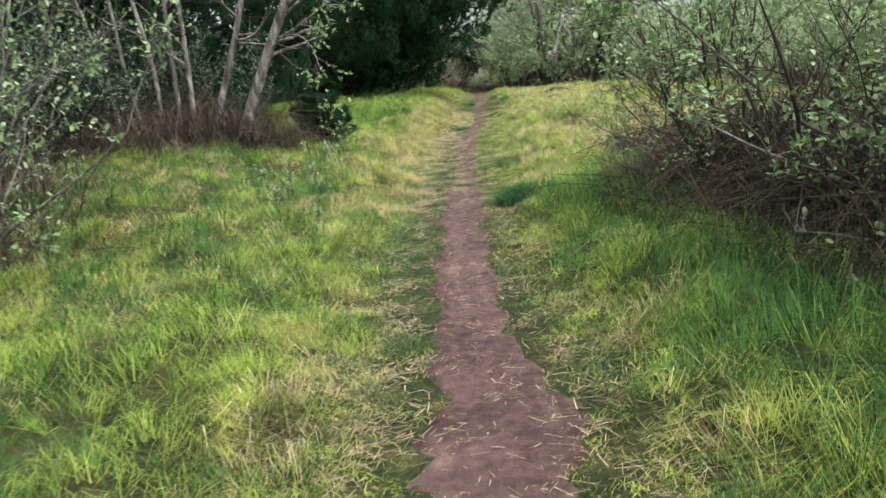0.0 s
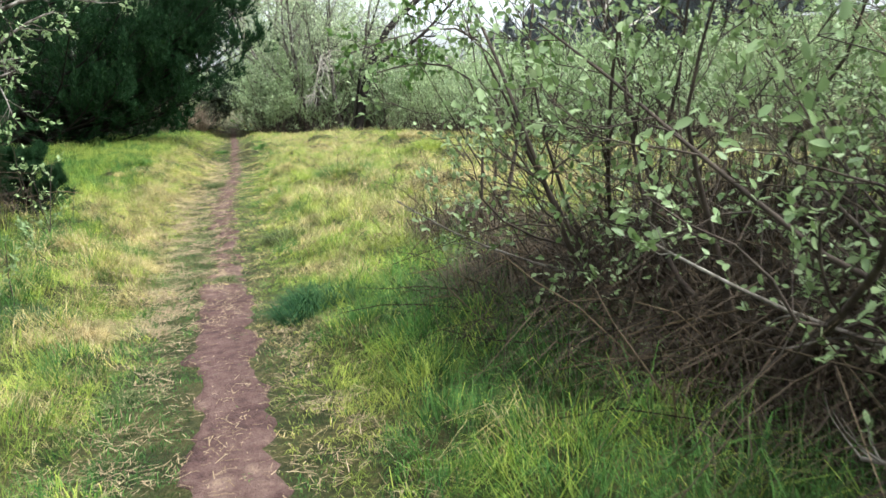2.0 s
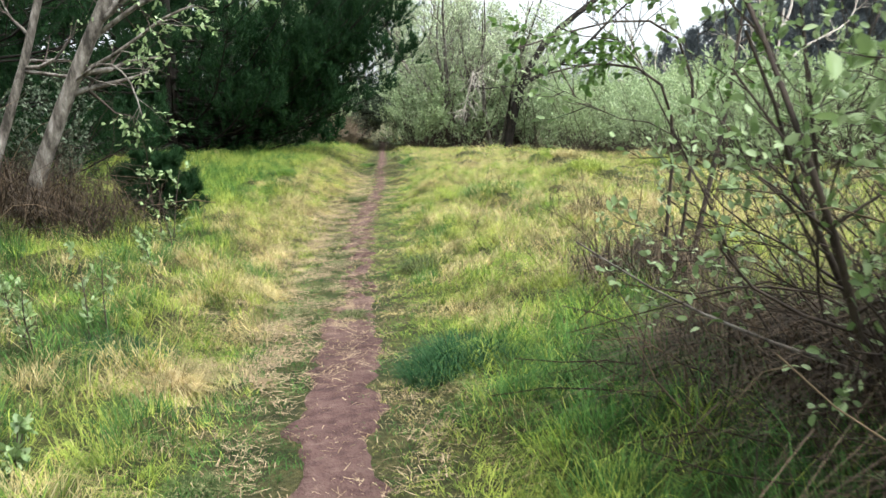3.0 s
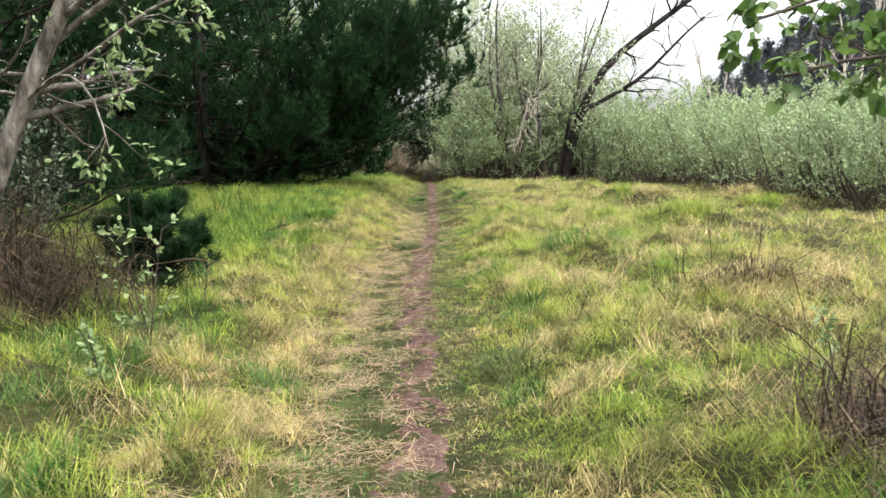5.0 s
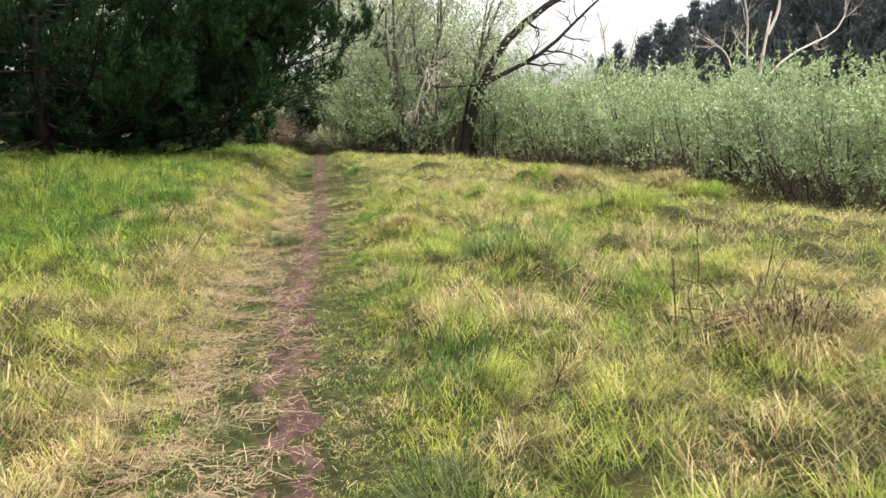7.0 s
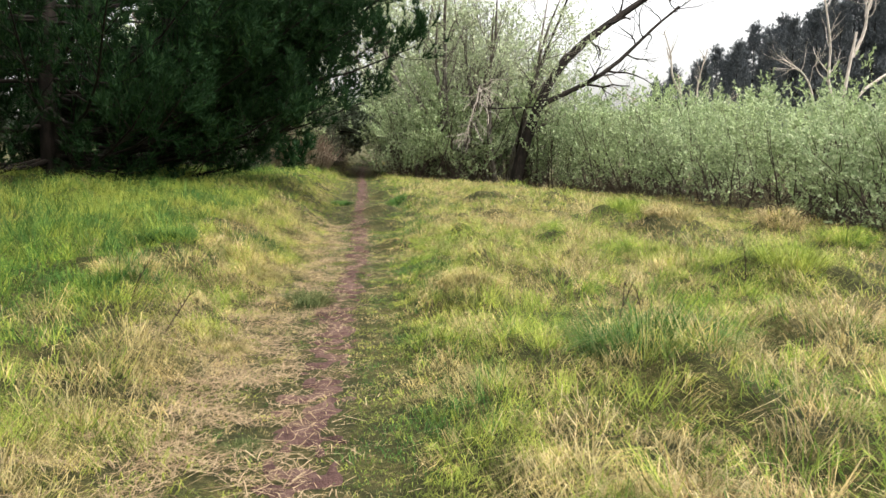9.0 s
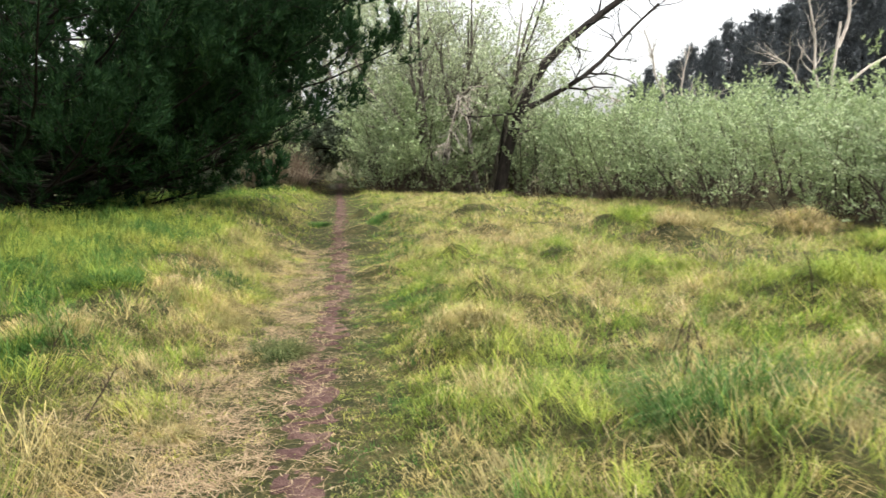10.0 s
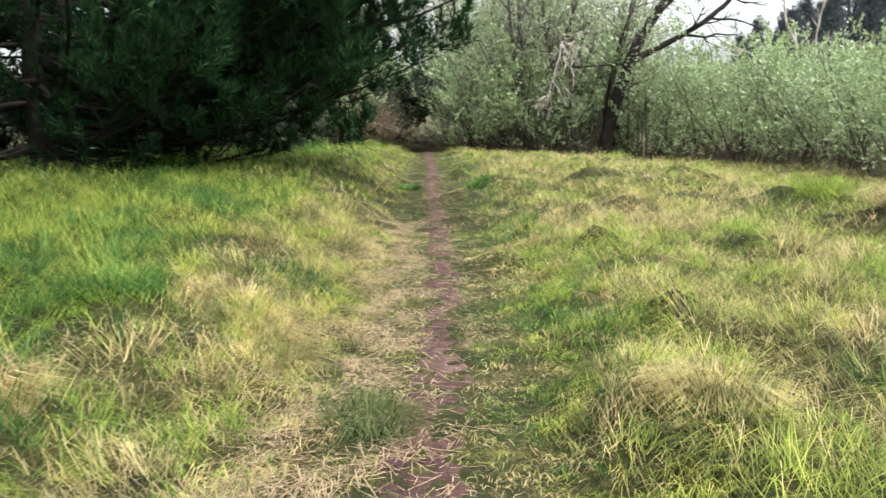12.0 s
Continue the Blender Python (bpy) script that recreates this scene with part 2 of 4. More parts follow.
def needles(name, rng, p, d, count, length, mat, spread=0.55, width=0.012):
    """Tufts of pine needles, each a sheaf opening along d."""
    t = len(p) * count
    p, d = np.repeat(p, count, 0), np.repeat(d, count, 0)
    d = unit(d + rng.normal(0, spread, (t, 3)))
    w = unit(np.cross(d, rng.normal(size=(t, 3)))) * width
    tip = p + d * (length * rng.uniform(0.6, 1.15, t))[:, None]
    v = np.stack([p - w, p + w, tip], 1)
    return mesh_of(name, v.reshape(-1, 3), np.arange(t * 3), np.full(t, 3), mat)


def blades(name, rng, p, a, h, w, bend, mat):
    """Grass: a bent two-step blade on each point p, leaning along the heading a."""
    t = len(p)
    lean = np.stack([np.cos(a), np.sin(a), np.zeros(t)], 1)
    tw = a + np.pi / 2 + rng.normal(0, 0.5, t)
    side = np.stack([np.cos(tw), np.sin(tw), np.zeros(t)], 1) * w[:, None]
    m = p + UP * (h * (0.6 - 0.22 * bend))[:, None] + lean * (h * bend * 0.38)[:, None]
    tip = p + UP * (h * (1.0 - 0.85 * bend))[:, None] + lean * (h * (0.12 + bend * 0.95))[:, None]
    v = np.stack([p - side, p + side, m + side * 0.8, m - side * 0.8, tip], 1)
    f = np.arange(t)[:, None] * 5 + np.array([0, 1, 2, 3, 3, 2, 4])
    return mesh_of(name, v.reshape(-1, 3), f.reshape(-1), np.tile([4, 3], t), mat)


def straws(name, rng, p, a, length, w, mat):
    """Straight loose straws lying on the ground."""
    t = len(p)
    d = np.stack([np.cos(a), np.sin(a), rng.normal(0, 0.06, t)], 1) * length[:, None]
    s = np.stack([-np.sin(a), np.cos(a), np.zeros(t)], 1) * w[:, None]
    v = np.stack([p - s, p + d - s, p + d + s, p + s], 1)
    return mesh_of(name, v.reshape(-1, 3), np.arange(t * 4), np.full(t, 4), mat)


# ---- lie of the land ----
def step(lo, hi, v):
    t = np.clip((v - lo) / (hi - lo), 0, 1)
    return t * t * (3 - 2 * t)


def waves(x, y, scale, seed):
    """Smooth two-way noise from a few crossing waves, about -1 to 1."""
    rng = np.random.default_rng(seed)
    out = 0
    for k in range(7):
        a, ph, f = rng.uniform(0, np.pi * 2), rng.uniform(0, np.pi * 2), rng.uniform(0.6, 1.7) / scale
        out = out + np.sin((x * np.cos(a) + y * np.sin(a)) * f * 6.283 + ph + 1.3 * np.sin((x * np.sin(a) - y * np.cos(a)) * f * 2.9 + ph * 2))
    return out / 3.2


def path_x(y):
    return np.interp(y, [-20, 0, 2.7, 6.4, 8.3, 10.6, 13.1, 15.4, 17.8, 20.5, 23, 25.6, 29, 33, 37, 44, 60], [-0.3, 0.08, 0.15, 0.23, 0.33, 0.54, 0.72, 0.86, 1.08, 1.45, 1.73, 1.93, 2.2, 2.58, 2.9, 3.4, 4.75])


hummock_rng = np.random.default_rng(17)
HUMMOCKS = [(6.2, 22.7, 0.18, 0.5), (5.2, 18.2, 0.2, 0.55), (6.4, 24.5, 0.15, 0.5), (8.6, 23.6, 0.2, 0.5), (2.4, 18.6, 0.12, 0.35), (3.0, 16.3, 0.1, 0.35), (3.5, 12.8, 0.14, 0.5), (7.4, 20.4, 0.18, 0.5)]
for k in range(110):
    hy = hummock_rng.uniform(3, 34)
    hx = hummock_rng.uniform(2.2, 9.5) if k % 3 else hummock_rng.uniform(-5.5, -0.9)
    HUMMOCKS.append((hx, hy, hummock_rng.uniform(0.05, 0.15), hummock_rng.uniform(0.2, 0.42)))


def height(x, y):
    x, y = np.asarray(x, float), np.asarray(y, float)
    d = x - path_x(y)
    left = np.interp(y, [0, 8, 14, 18, 22, 26, 32, 40], [0.10, 0.15, 0.28, 0.36, 0.54, 0.63, 0.60, 0.5]) * step(0.35, 1.9, -d)
    left = left + 0.38 * step(2.0, 4.4, -d) * step(6, 10, y) * (1 - step(15, 21, y))
    right = 0.14 * step(0.3, 1.6, d) + 0.06 * step(1.6, 4, d) - 0.45 * step(6.3, 9.8, x) * step(16, 22, y)
    hum = (0.06 * waves(x, y, 1.9, 3) + 0.035 * waves(x, y, 0.75, 4)) * step(0.2, 1.1, np.abs(d))
    for hx, hy, hh, hr in HUMMOCKS:
        hum = hum + 1.5 * hh * np.exp(-((x - hx) ** 2 + (y - hy) ** 2) / (hr * hr))
    hill = 9.0 * step(33, 80, x) * step(55, 90, y)
    return left + right + hum + hill - 0.3 * step(30, 44, y) * step(0.5, 3, np.abs(d)) - 0.1 * step(36, 46, y)


def axis(lo, a, b, hi, fine, coarse=14):
    return np.concatenate([-np.geomspace(-lo, -a, coarse)[:-1] if a < 0 else np.linspace(lo, a, coarse)[:-1], np.arange(a, b, fine), np.geomspace(b, hi, coarse)])


def grid(xs, ys, z):
    X, Y = np.meshgrid(xs, ys, indexing="ij")
    Z = z(X, Y)
    nx, ny = X.shape
    i, j = np.meshgrid(np.arange(nx - 1), np.arange(ny - 1), indexing="ij")
    b = i * ny + j
    q = np.stack([b, b + ny, b + ny + 1, b + 1], -1).reshape(-1)
    return np.stack([X, Y, Z], -1).reshape(-1, 3), q, np.full((nx - 1) * (ny - 1), 4)


ground = new("ground", smooth(mesh_of("ground", *grid(axis(-600, -6, 13, 600, 0.14), axis(-600, -3, 50, 900, 0.14), height), THATCH)))
tagged(ground, "uneven meadow ground of thatch and bare earth", "ground", kind="structure")


def path_mesh():
    ys, us = np.arange(-3, 62, 0.07), np.linspace(-1, 1, 19)
    U, Y = np.meshgrid(us, ys, indexing="ij")
    half = np.interp(Y, [-3, 2, 5, 9, 11, 14, 16, 19, 20.5, 24, 50], [0.36, 0.31, 0.20, 0.19, 0.16, 0.17, 0.21, 0.20, 0.15, 0.15, 0.17]) * (1 + 0.2 * waves(Y * 0 + np.sign(U) * 3, Y, 1.3, 8) + 0.16 * waves(np.sign(U) * 5, Y, 0.4, 9) + 0.14 * waves(np.sign(U) * 7, Y, 0.17, 10))
    X = path_x(Y) + U * half * 1.25 + 0.03 * waves(0 * Y, Y, 2.3, 11)
    Z = height(X, Y) + 0.026 - 0.05 * step(0.72, 1.0, np.abs(U)) - 0.012 * (1 - U * U) + 0.007 * waves(X, Y, 0.16, 12) - 0.04 * step(0.0, 0.9, 0.7 * waves(X, Y, 0.7, 13) + 0.6 * waves(X, Y, 0.22, 14)) * step(9, 11.5, Y) - 0.03 * step(0.2, 0.9, np.abs(U) + 0.5 * waves(X, Y, 0.25, 15)) * step(9, 11.5, Y)
    nx, ny = X.shape
    i, j = np.meshgrid(np.arange(nx - 1), np.arange(ny - 1), indexing="ij")
    b = i * ny + j
    q = np.stack([b, b + ny, b + ny + 1, b + 1], -1).reshape(-1)
    return smooth(mesh_of("footpath", np.stack([X, Y, Z], -1).reshape(-1, 3), q, np.full((nx - 1) * (ny - 1), 4), SOIL))


tagged(new("footpath", path_mesh()), "narrow trodden footpath of bare reddish-brown soil", "path", kind="structure")

# ---- grass ----
def sow(rng, x0, x1, y0, y1, density, inner=None):
    """Clump centres spread over a rectangle, thinned on the path and, if inner is given, within that reach of it."""
    gap = density ** -0.5
    x, y = (v.ravel() for v in np.meshgrid(np.arange(x0, x1, gap), np.arange(y0, y1, gap)))
    x, y = x + rng.uniform(-0.55, 0.55, len(x)) * gap, y + rng.uniform(-0.55, 0.55, len(y)) * gap
    d = x - path_x(y)
    if inner and inner < 0:
        k = np.abs(d) < -inner
        x, y, d = x[k], y[k], d[k]
    elif inner:
        k = (np.abs(d) > inner) | (y > 25)
        x, y, d = x[k], y[k], d[k]
    bare = np.interp(y, [0, 4, 9, 12, 16, 19, 21, 50], [0.30, 0.22, 0.17, 0.13, 0.19, 0.18, 0.12, 0.13])
    bare = bare * (1 + 0.35 * waves(np.sign(d) * 3, y, 0.9, 8))
    keep = np.where(np.abs(d) < bare, np.where(y < 9.5, 0.03, 0.07), np.where(np.abs(d) < bare + 0.3, np.where(y < 5.5, 0.5, 0.9), 1.0))
    k = rng.uniform(size=len(x)) < keep
    return x[k], y[k], d[k]


def sward(seed, x0, x1, y0, y1, density, per, inner=None, wide=1.0):
    rng = np.random.default_rng(seed)
    x, y, d = sow(rng, x0, x1, y0, y1, density, inner)
    ad = np.abs(d)
    nz = waves(x, y, 1.6, 21)
    # dry matted straw beside the path and in patches of the meadow; lush under the shrubs and on the bank
    straw = 0.23 + 0.2 * nz
    straw += 0.30 * step(0.25, 0.5, -d) * (1 - step(1.0, 1.9, -d)) * step(6, 9, y) * (1 - step(24, 28, y))
    straw += 0.16 * step(0.5, 1.2, d) * step(9, 12, y) + 0.22 * step(0.9, 2.0, d) * step(9, 12, y) * (0.6 + 0.6 * waves(x, y, 2.6, 22))
    straw -= 0.42 * step(1.2, 2.4, -d) * step(13, 18, y)
    straw -= 0.14 * (1 - step(7, 10, y))
    mat = step(0.12, 0.22, -d) * (1 - step(0.5, 0.75, -d)) * step(4, 6, y) * (1 - step(12, 13.5, y))      # low dark mat along the path
    straw -= 0.5 * mat
    near_shrub = step(0.7, 1.4, d) * (1 - step(8.2, 9.4, y))
    straw -= 0.4 * near_shrub
    lush = 0.02 + 0.06 * waves(x, y, 1.1, 23) + 0.55 * near_shrub + 0.42 * step(1.0, 2.2, -d) * step(14, 19, y) + 0.22 * (1 - step(7, 10, y)) + 0.35 * (1 - step(0.25, 0.55, ad))
    lush += 0.7 * mat + 0.25 * step(1.0, 2.2, -d) * (1 - step(8, 11, y)) + 0.4 * step(1.0, 1.8, -d) * step(7.5, 9, y) * (1 - step(13, 15, y)) + 0.5 * step(0.3, 0.6, d) * (1 - step(0.8, 1.2, d)) * step(8, 14, y) * 0.5
    tall = 0.05 + 0.155 * step(0.3, 1.2, ad) * (0.95 + 0.25 * waves(x, y, 1.3, 24)) + 0.12 * near_shrub + 0.07 * step(1.5, 3, -d) * step(15, 19, y)
    tall = np.maximum(tall, 0.035) * rng.uniform(0.7, 1.25, len(x))
    # tufts: the sward grows in low mounds, each combed outwards from its crown, with dark hollows between
    gap = 0.5
    cx, cy = np.floor(x / gap), np.floor(y / gap)
    best, tx, ty = np.full(len(x), 9.0), x * 0, y * 0
    for ox in (-1, 0, 1):
        for oy in (-1, 0, 1):
            u1, u2 = np.sin((cx + ox) * 12.9898 + (cy + oy) * 78.233) * 43758.5453, np.sin((cx + ox) * 39.346 + (cy + oy) * 11.135) * 24634.6345
            qx, qy = (cx + ox + 0.1 + 0.8 * (u1 - np.floor(u1))) * gap, (cy + oy + 0.1 + 0.8 * (u2 - np.floor(u2))) * gap
            r = np.hypot(x - qx, y - qy)
            c = r < best
            best, tx, ty = np.where(c, r, best), np.where(c, qx, tx), np.where(c, qy, ty)
    crown = 1 - np.clip(best / 0.36, 0, 1)
    mound = step(0.45, 1.1, ad)
    tall = tall * (1 + mound * (0.75 * crown - 0.3))
    comb = np.arctan2(y - ty, x - tx)
    own = np.sin(tx * 91.7 + ty * 47.3) * 15731.743
    u = np.where(rng.uniform(size=len(x)) < 0.5, own - np.floor(own), rng.uniform(size=len(x)))
    which = np.where(u < straw, 1, np.where(u > 1 - lush, 2, 0))
    which = np.where((rng.uniform(size=len(x)) < 0.55 * mound * (1 - 0.8 * step(16, 25, y))) & (crown < 0.14), 3, which)          # thin in the hollows
    worn = step(0.2, 0.35, -d) * (1 - step(0.75, 1.1, -d)) * step(11, 14, y) * (1 - step(20, 22, y))
    which = np.where(rng.uniform(size=len(x)) < 0.5 * worn, 3, which)
    out = []
    for kind in range(3):
        k = np.flatnonzero(which == kind)
        i = np.repeat(k, per)
        n = len(i)
        a = rng.uniform(0, 6.283, n) + 0.0
        r = np.abs(rng.normal(0, 0.055 * wide, n))
        px, py = x[i] + np.cos(a) * r, y[i] + np.sin(a) * r
        drift = np.arctan2(waves(x[i], y[i], 2.2, 25), waves(x[i], y[i], 2.2, 26))
        pick = rng.uniform(size=n)
        head = np.where(pick < 0.5, comb[i] + rng.normal(0, 0.6, n), np.where(pick < 0.72, drift + rng.normal(0, 0.7, n), rng.uniform(0, 6.283, n)))
        h = tall[i] * rng.uniform(0.6, 1.25, n) * (1.15, 1.2, 1.2)[kind]
        bend = np.clip(rng.normal((0.9, 0.97, 0.68)[kind], 0.17, n) + 0.1 * step(14, 24, y[i]), 0.05, 1.12)
        w = rng.uniform(0.0011, 0.0026, n) * wide
        out.append((np.stack([px, py, height(px, py) - 0.01 + 0.13 * (mound * crown * crown)[i]], 1), head, h, w, bend))
    return out


near = sward(31, -4.2, 5.2, 1.0, 25, 115, 12, None, 1.0)
sides = sward(32, -7.5, 9.5, 1.0, 25, 44, 7, 3.4, 1.4)
edge = sward(34, -1.6, 3.2, 1.0, 25, 140, 8, -1.2, 0.9)
far = sward(33, -6.5, 12.0, 25, 34, 44, 7, None, 1.7)
farther = sward(36, -2.5, 13.0, 34, 46, 26, 7, None, 2.4)
beyond = sward(35, 1.0, 7.0, 46, 64, 14, 7, None, 3.0)
for k, (name, label, mat) in enumerate([("grass", "yellow-green meadow grass, bent and matted", GREEN), ("dry_grass", "straw-coloured dry grass lying in mats", STRAW),
                                        ("lush_grass", "fresh dark green long grass", LUSH)]):
    cols = [np.concatenate([z[k][c] for z in (near, edge, sides, far, farther, beyond)]) for c in range(5)]
    tagged(new(name, blades(name, np.random.default_rng(40 + k), *cols, mat)), label, "grass", kind="stuff")


def litter(seed, n, y0, y1, off, width, lo, hi):
    """Loose straws lying flat on the path and its margin."""
    rng = np.random.default_rng(seed)
    y = rng.uniform(y0, y1, n)
    x = path_x(y) + off + rng.normal(0, width, n)
    k = waves(x, y, 0.6, 51) + rng.normal(0, 0.5, n) > 0.0
    x, y = x[k], y[k]
    n = len(x)
    return np.stack([x, y, height(x, y) + 0.018], 1), rng.uniform(0, 6.283, n), rng.uniform(lo, hi, n), rng.uniform(0.0009, 0.0023, n)


cols = [np.concatenate(c) for c in zip(litter(52, 2600, 1, 10, 0.0, 0.3, 0.012, 0.05), litter(53, 11000, 9, 34, -0.05, 0.26, 0.03, 0.10), litter(54, 46000, 8.5, 26, -0.68, 0.32, 0.05, 0.18), litter(56, 8000, 1, 9, -0.6, 0.28, 0.03, 0.10), litter(57, 5000, 1, 9, 0.55, 0.2, 0.03, 0.12))]
tagged(new("straw_litter", straws("straw_litter", np.random.default_rng(55), *cols, LITTER)), "loose dry straw scattered on the path and its edge", "straw", kind="stuff")

# ---- shrubs and trees ----
def z_at(x, y):
    return float(height(x, y))


def leafing(rng, P, R, per, lo=0.15):
    i = np.repeat(np.arange(len(P)), per)
    return along(P, R, i, rng.uniform(lo, 1.0, len(i)))[:2]


def scrub_willow(seed, tall, wide, stems, leaf, mat, label, kids=8, twigs=5, leaves=12, size=0.105, ratio=0.45, wood=TWIG_BARK, dead=70, name="scrub_willow", group="willow thicket"):
    """A vase-shaped thicket shrub: stems, branches, twigs, leaves and a skirt of dead stems."""
    rng = np.random.default_rng(seed)
    ob = thing(name, label, "shrub", group)
    a = rng.uniform(0, 6.283, stems)
    base = np.stack([np.cos(a), np.sin(a), a * 0], 1) * rng.uniform(0.05, 0.4, stems)[:, None] * wide * 0.5 - UP * 0.15
    out = np.stack([np.cos(a), np.sin(a), np.full(stems, 1.6)], 1) * 1.0
    P, R = grow(rng, base, out, tall * rng.uniform(0.75, 1.1, stems), 0.022 * tall / 3, 7, 0.35, 0.12, 0.25)
    each("stem", P, R, wood, 5, ob)
    B, BR = branch(rng, P, R, kids, tall * 0.42, 55, 0.08, 0.95, 4, 0.4, 0.15)
    child("brushwood", tubes("brushwood", B, BR, wood, 3), ob, "", "stuff")
    T, TR = branch(rng, B, BR, twigs, tall * 0.2, 45, 0.2, 1.0, 3, 0.4, 0.15)
    child("fine_brush", tubes("fine_brush", T, TR, wood, 3), ob, "", "stuff")
    p, d = leafing(rng, np.concatenate([T, B[:, [0, 2, 3]]]), np.concatenate([TR, BR[:, [0, 2, 3]]]), leaves)
    child("leaves", foliage("leaves", rng, p, d, size, ratio, leaf), ob, "", "stuff")
    if dead:
        q = rng.normal(0, wide * 0.42, (dead, 3)) * [1, 1, 0] - UP * 0.1
        D, DR = grow(rng, q, rng.normal(0, 0.5, (dead, 3)) + UP * 1.2, tall * 0.33, 0.006, 4, -0.2, 0.3, 0.4)
        E, ER = branch(rng, D, DR, 5, 0.35, 60, 0.1, 1, 3, -0.2, 0.25)
        me = tubes("dead_brush", np.concatenate([D[:, [0, 2, 3]], E]), np.concatenate([DR[:, [0, 2, 3]], ER]), mat, 3)
        child("dead_brush", me, ob, "brown dead stems", "stuff")
    return ob


def put(ob, x, y, turn=0.0, size=1.0, dz=0.0):
    ob.matrix_basis = pose(x, y, z_at(x, y) + dz, 0, 0, turn) @ Matrix.Scale(size, 4)
    return ob


def again(ob, x, y, turn, size, dz=0.0):
    c = copy_thing(ob, pose(x, y, z_at(x, y) + dz, 0, 0, turn))
    c.scale = (size, size, size)
    return c


W_LABEL = "dense grey-green willow shrub with brown dead stems below"
willows = [scrub_willow(100 + k, 3.0, 2.6, 11, SAGE, DEAD, W_LABEL) for k in range(3)]
rng = np.random.default_rng(5)
FRONT = [(13.3, 40.3, 1.25), (13.3, 35.0, 1.1), (11.54, 44.29, 1.33), (13.12, 42.58, 1.34), (13.48, 37.69, 1.2), (12.82, 32.3, 1.02), (12.6, 29.4, 0.95), (12.7, 27.4, 0.92), (12.4, 25.5, 0.93), (11.9, 23.7, 0.88), (11.6, 21.8, 0.85), (12.2, 19.6, 0.86), (12.8, 17.2, 0.9)]
BACK = [(12.47, 47.21, 1.53), (15.53, 46.15, 1.53), (17.58, 43.2, 1.48), (16.86, 36.51, 1.28), (15.22, 30.22, 1.05), (15.2, 27.4, 1.0), (14.8, 24.6, 1.0), (14.5, 21.6, 0.98), (15.5, 18.5, 1.0), (20.94, 39.45, 1.49)]
SIDE = [(5.45, 45.0, 0.9), (6.22, 45.62, 1.36), (8.08, 45.22, 1.41), (6.62, 48.54, 1.6), (8.48, 48.54, 2.0), (10.61, 49.07, 2.0), (7.42, 51.73, 1.86)]
BEHIND = [(-6.5, -4.0, 1.2), (-3.5, -7.5, 1.3), (0.5, -9.0, 1.3), (4.0, -7.0, 1.2), (6.8, -3.5, 1.1), (8.2, 1.2, 1.1), (-8.2, 0.5, 1.1)]
for k, (x, y, s) in enumerate(FRONT + BACK + SIDE + BEHIND):
    turn = float(rng.uniform(0, 360))
    if k < 3:
        put(willows[k], x, y, turn, s)
    else:
        again(willows[k % 3], x, y, turn, s * float(rng.uniform(0.93, 1.07)))


def pine(seed, tall, reach, low, whorls, per, name="pine", label="", tufts=3, count=12, length=0.2, mat=NEEDLE, group="pines", kids=13, subs=5, width=0.015, trunk=0.24, shape=(0.62, 0.78, 1.0, 0.75, 0.08), extra=(), fine=True):
    """A pine with whorls of long boughs that droop and turn up at their ends, clothed in needle tufts."""
    rng = np.random.default_rng(seed)
    ob = thing(name, label, "tree", group)
    T, TR = grow(rng, [(0, 0, -0.3)], [(0, 0, 1)], tall + 0.3, trunk, 9, 0.2, 0.02, 0.15)
    child("trunk", tubes("trunk", T, TR, DARK_BARK, 9), ob)
    z = np.concatenate([np.repeat(np.linspace(low, tall * 0.96, whorls), per) + rng.normal(0, 0.12, whorls * per), [e[1] for e in extra]])
    f = np.clip((z - low) / (tall - low), 0, 1)
    p, _, _ = along(T, TR, np.zeros(len(z), int), np.clip((z + 0.3) / (tall + 0.3), 0, 0.98))
    a = (np.tile(np.arange(per), whorls) + np.repeat(np.arange(whorls) * 0.382, per)) * 6.283 / per + rng.normal(0, 0.1, whorls * per)
    a = np.concatenate([a, [radians(e[0]) for e in extra]])
    L = reach * np.interp(z / tall, [0.03, 0.2, 0.36, 0.6, 1.0], shape) * rng.uniform(0.88, 1.05, len(z)) + 0.1
    for k, e in enumerate(extra):
        L[whorls * per + k] = e[2]
    d = np.stack([np.cos(a), np.sin(a), -0.07 + 0.58 * f], 1)
    B, BR = grow(rng, p, d, L, 0.038 * (1 - f) + 0.012, 7, 0.25, 0.06, 0.2)
    droop = np.linspace(0, 1, 7)
    B[:, :, 2] += (-0.5 * np.sin(droop * np.pi) + 0.1 * droop) [None] * (L / reach)[:, None] * reach * 0.14
    each("bough", B, BR, DARK_BARK, 5 if fine else 3, ob)
    S, SR = branch(rng, B, BR, kids, reach * 0.22, 52, 0.22, 1.0, 4, 0.5, 0.08, 0.5, 0.55)
    O, OR = branch(rng, B, BR, kids // 2, reach * 0.17, 46, 0.68, 1.0, 4, 0.5, 0.08, 0.5, 0.4)        # the leafy ends
    S, SR = np.concatenate([S, O]), np.concatenate([SR, OR])
    if fine:
        child("fine_brush", tubes("fine_brush", S, SR, DARK_BARK, 3), ob, "", "stuff")
    U, UR = branch(rng, S, SR, subs, reach * 0.085, 42, 0.2, 1.0, 3, 0.8, 0.08, 0.6)
    q, e = leafing(rng, U, UR, tufts, 0.1)
    q2, e2 = leafing(rng, S, SR, tufts, 0.35)
    child("needles", needles("needles", rng, np.concatenate([q, q2]), np.concatenate([e, e2]) + UP * 0.25, count, length, mat, 0.58, width), ob, "", "stuff")
    return ob


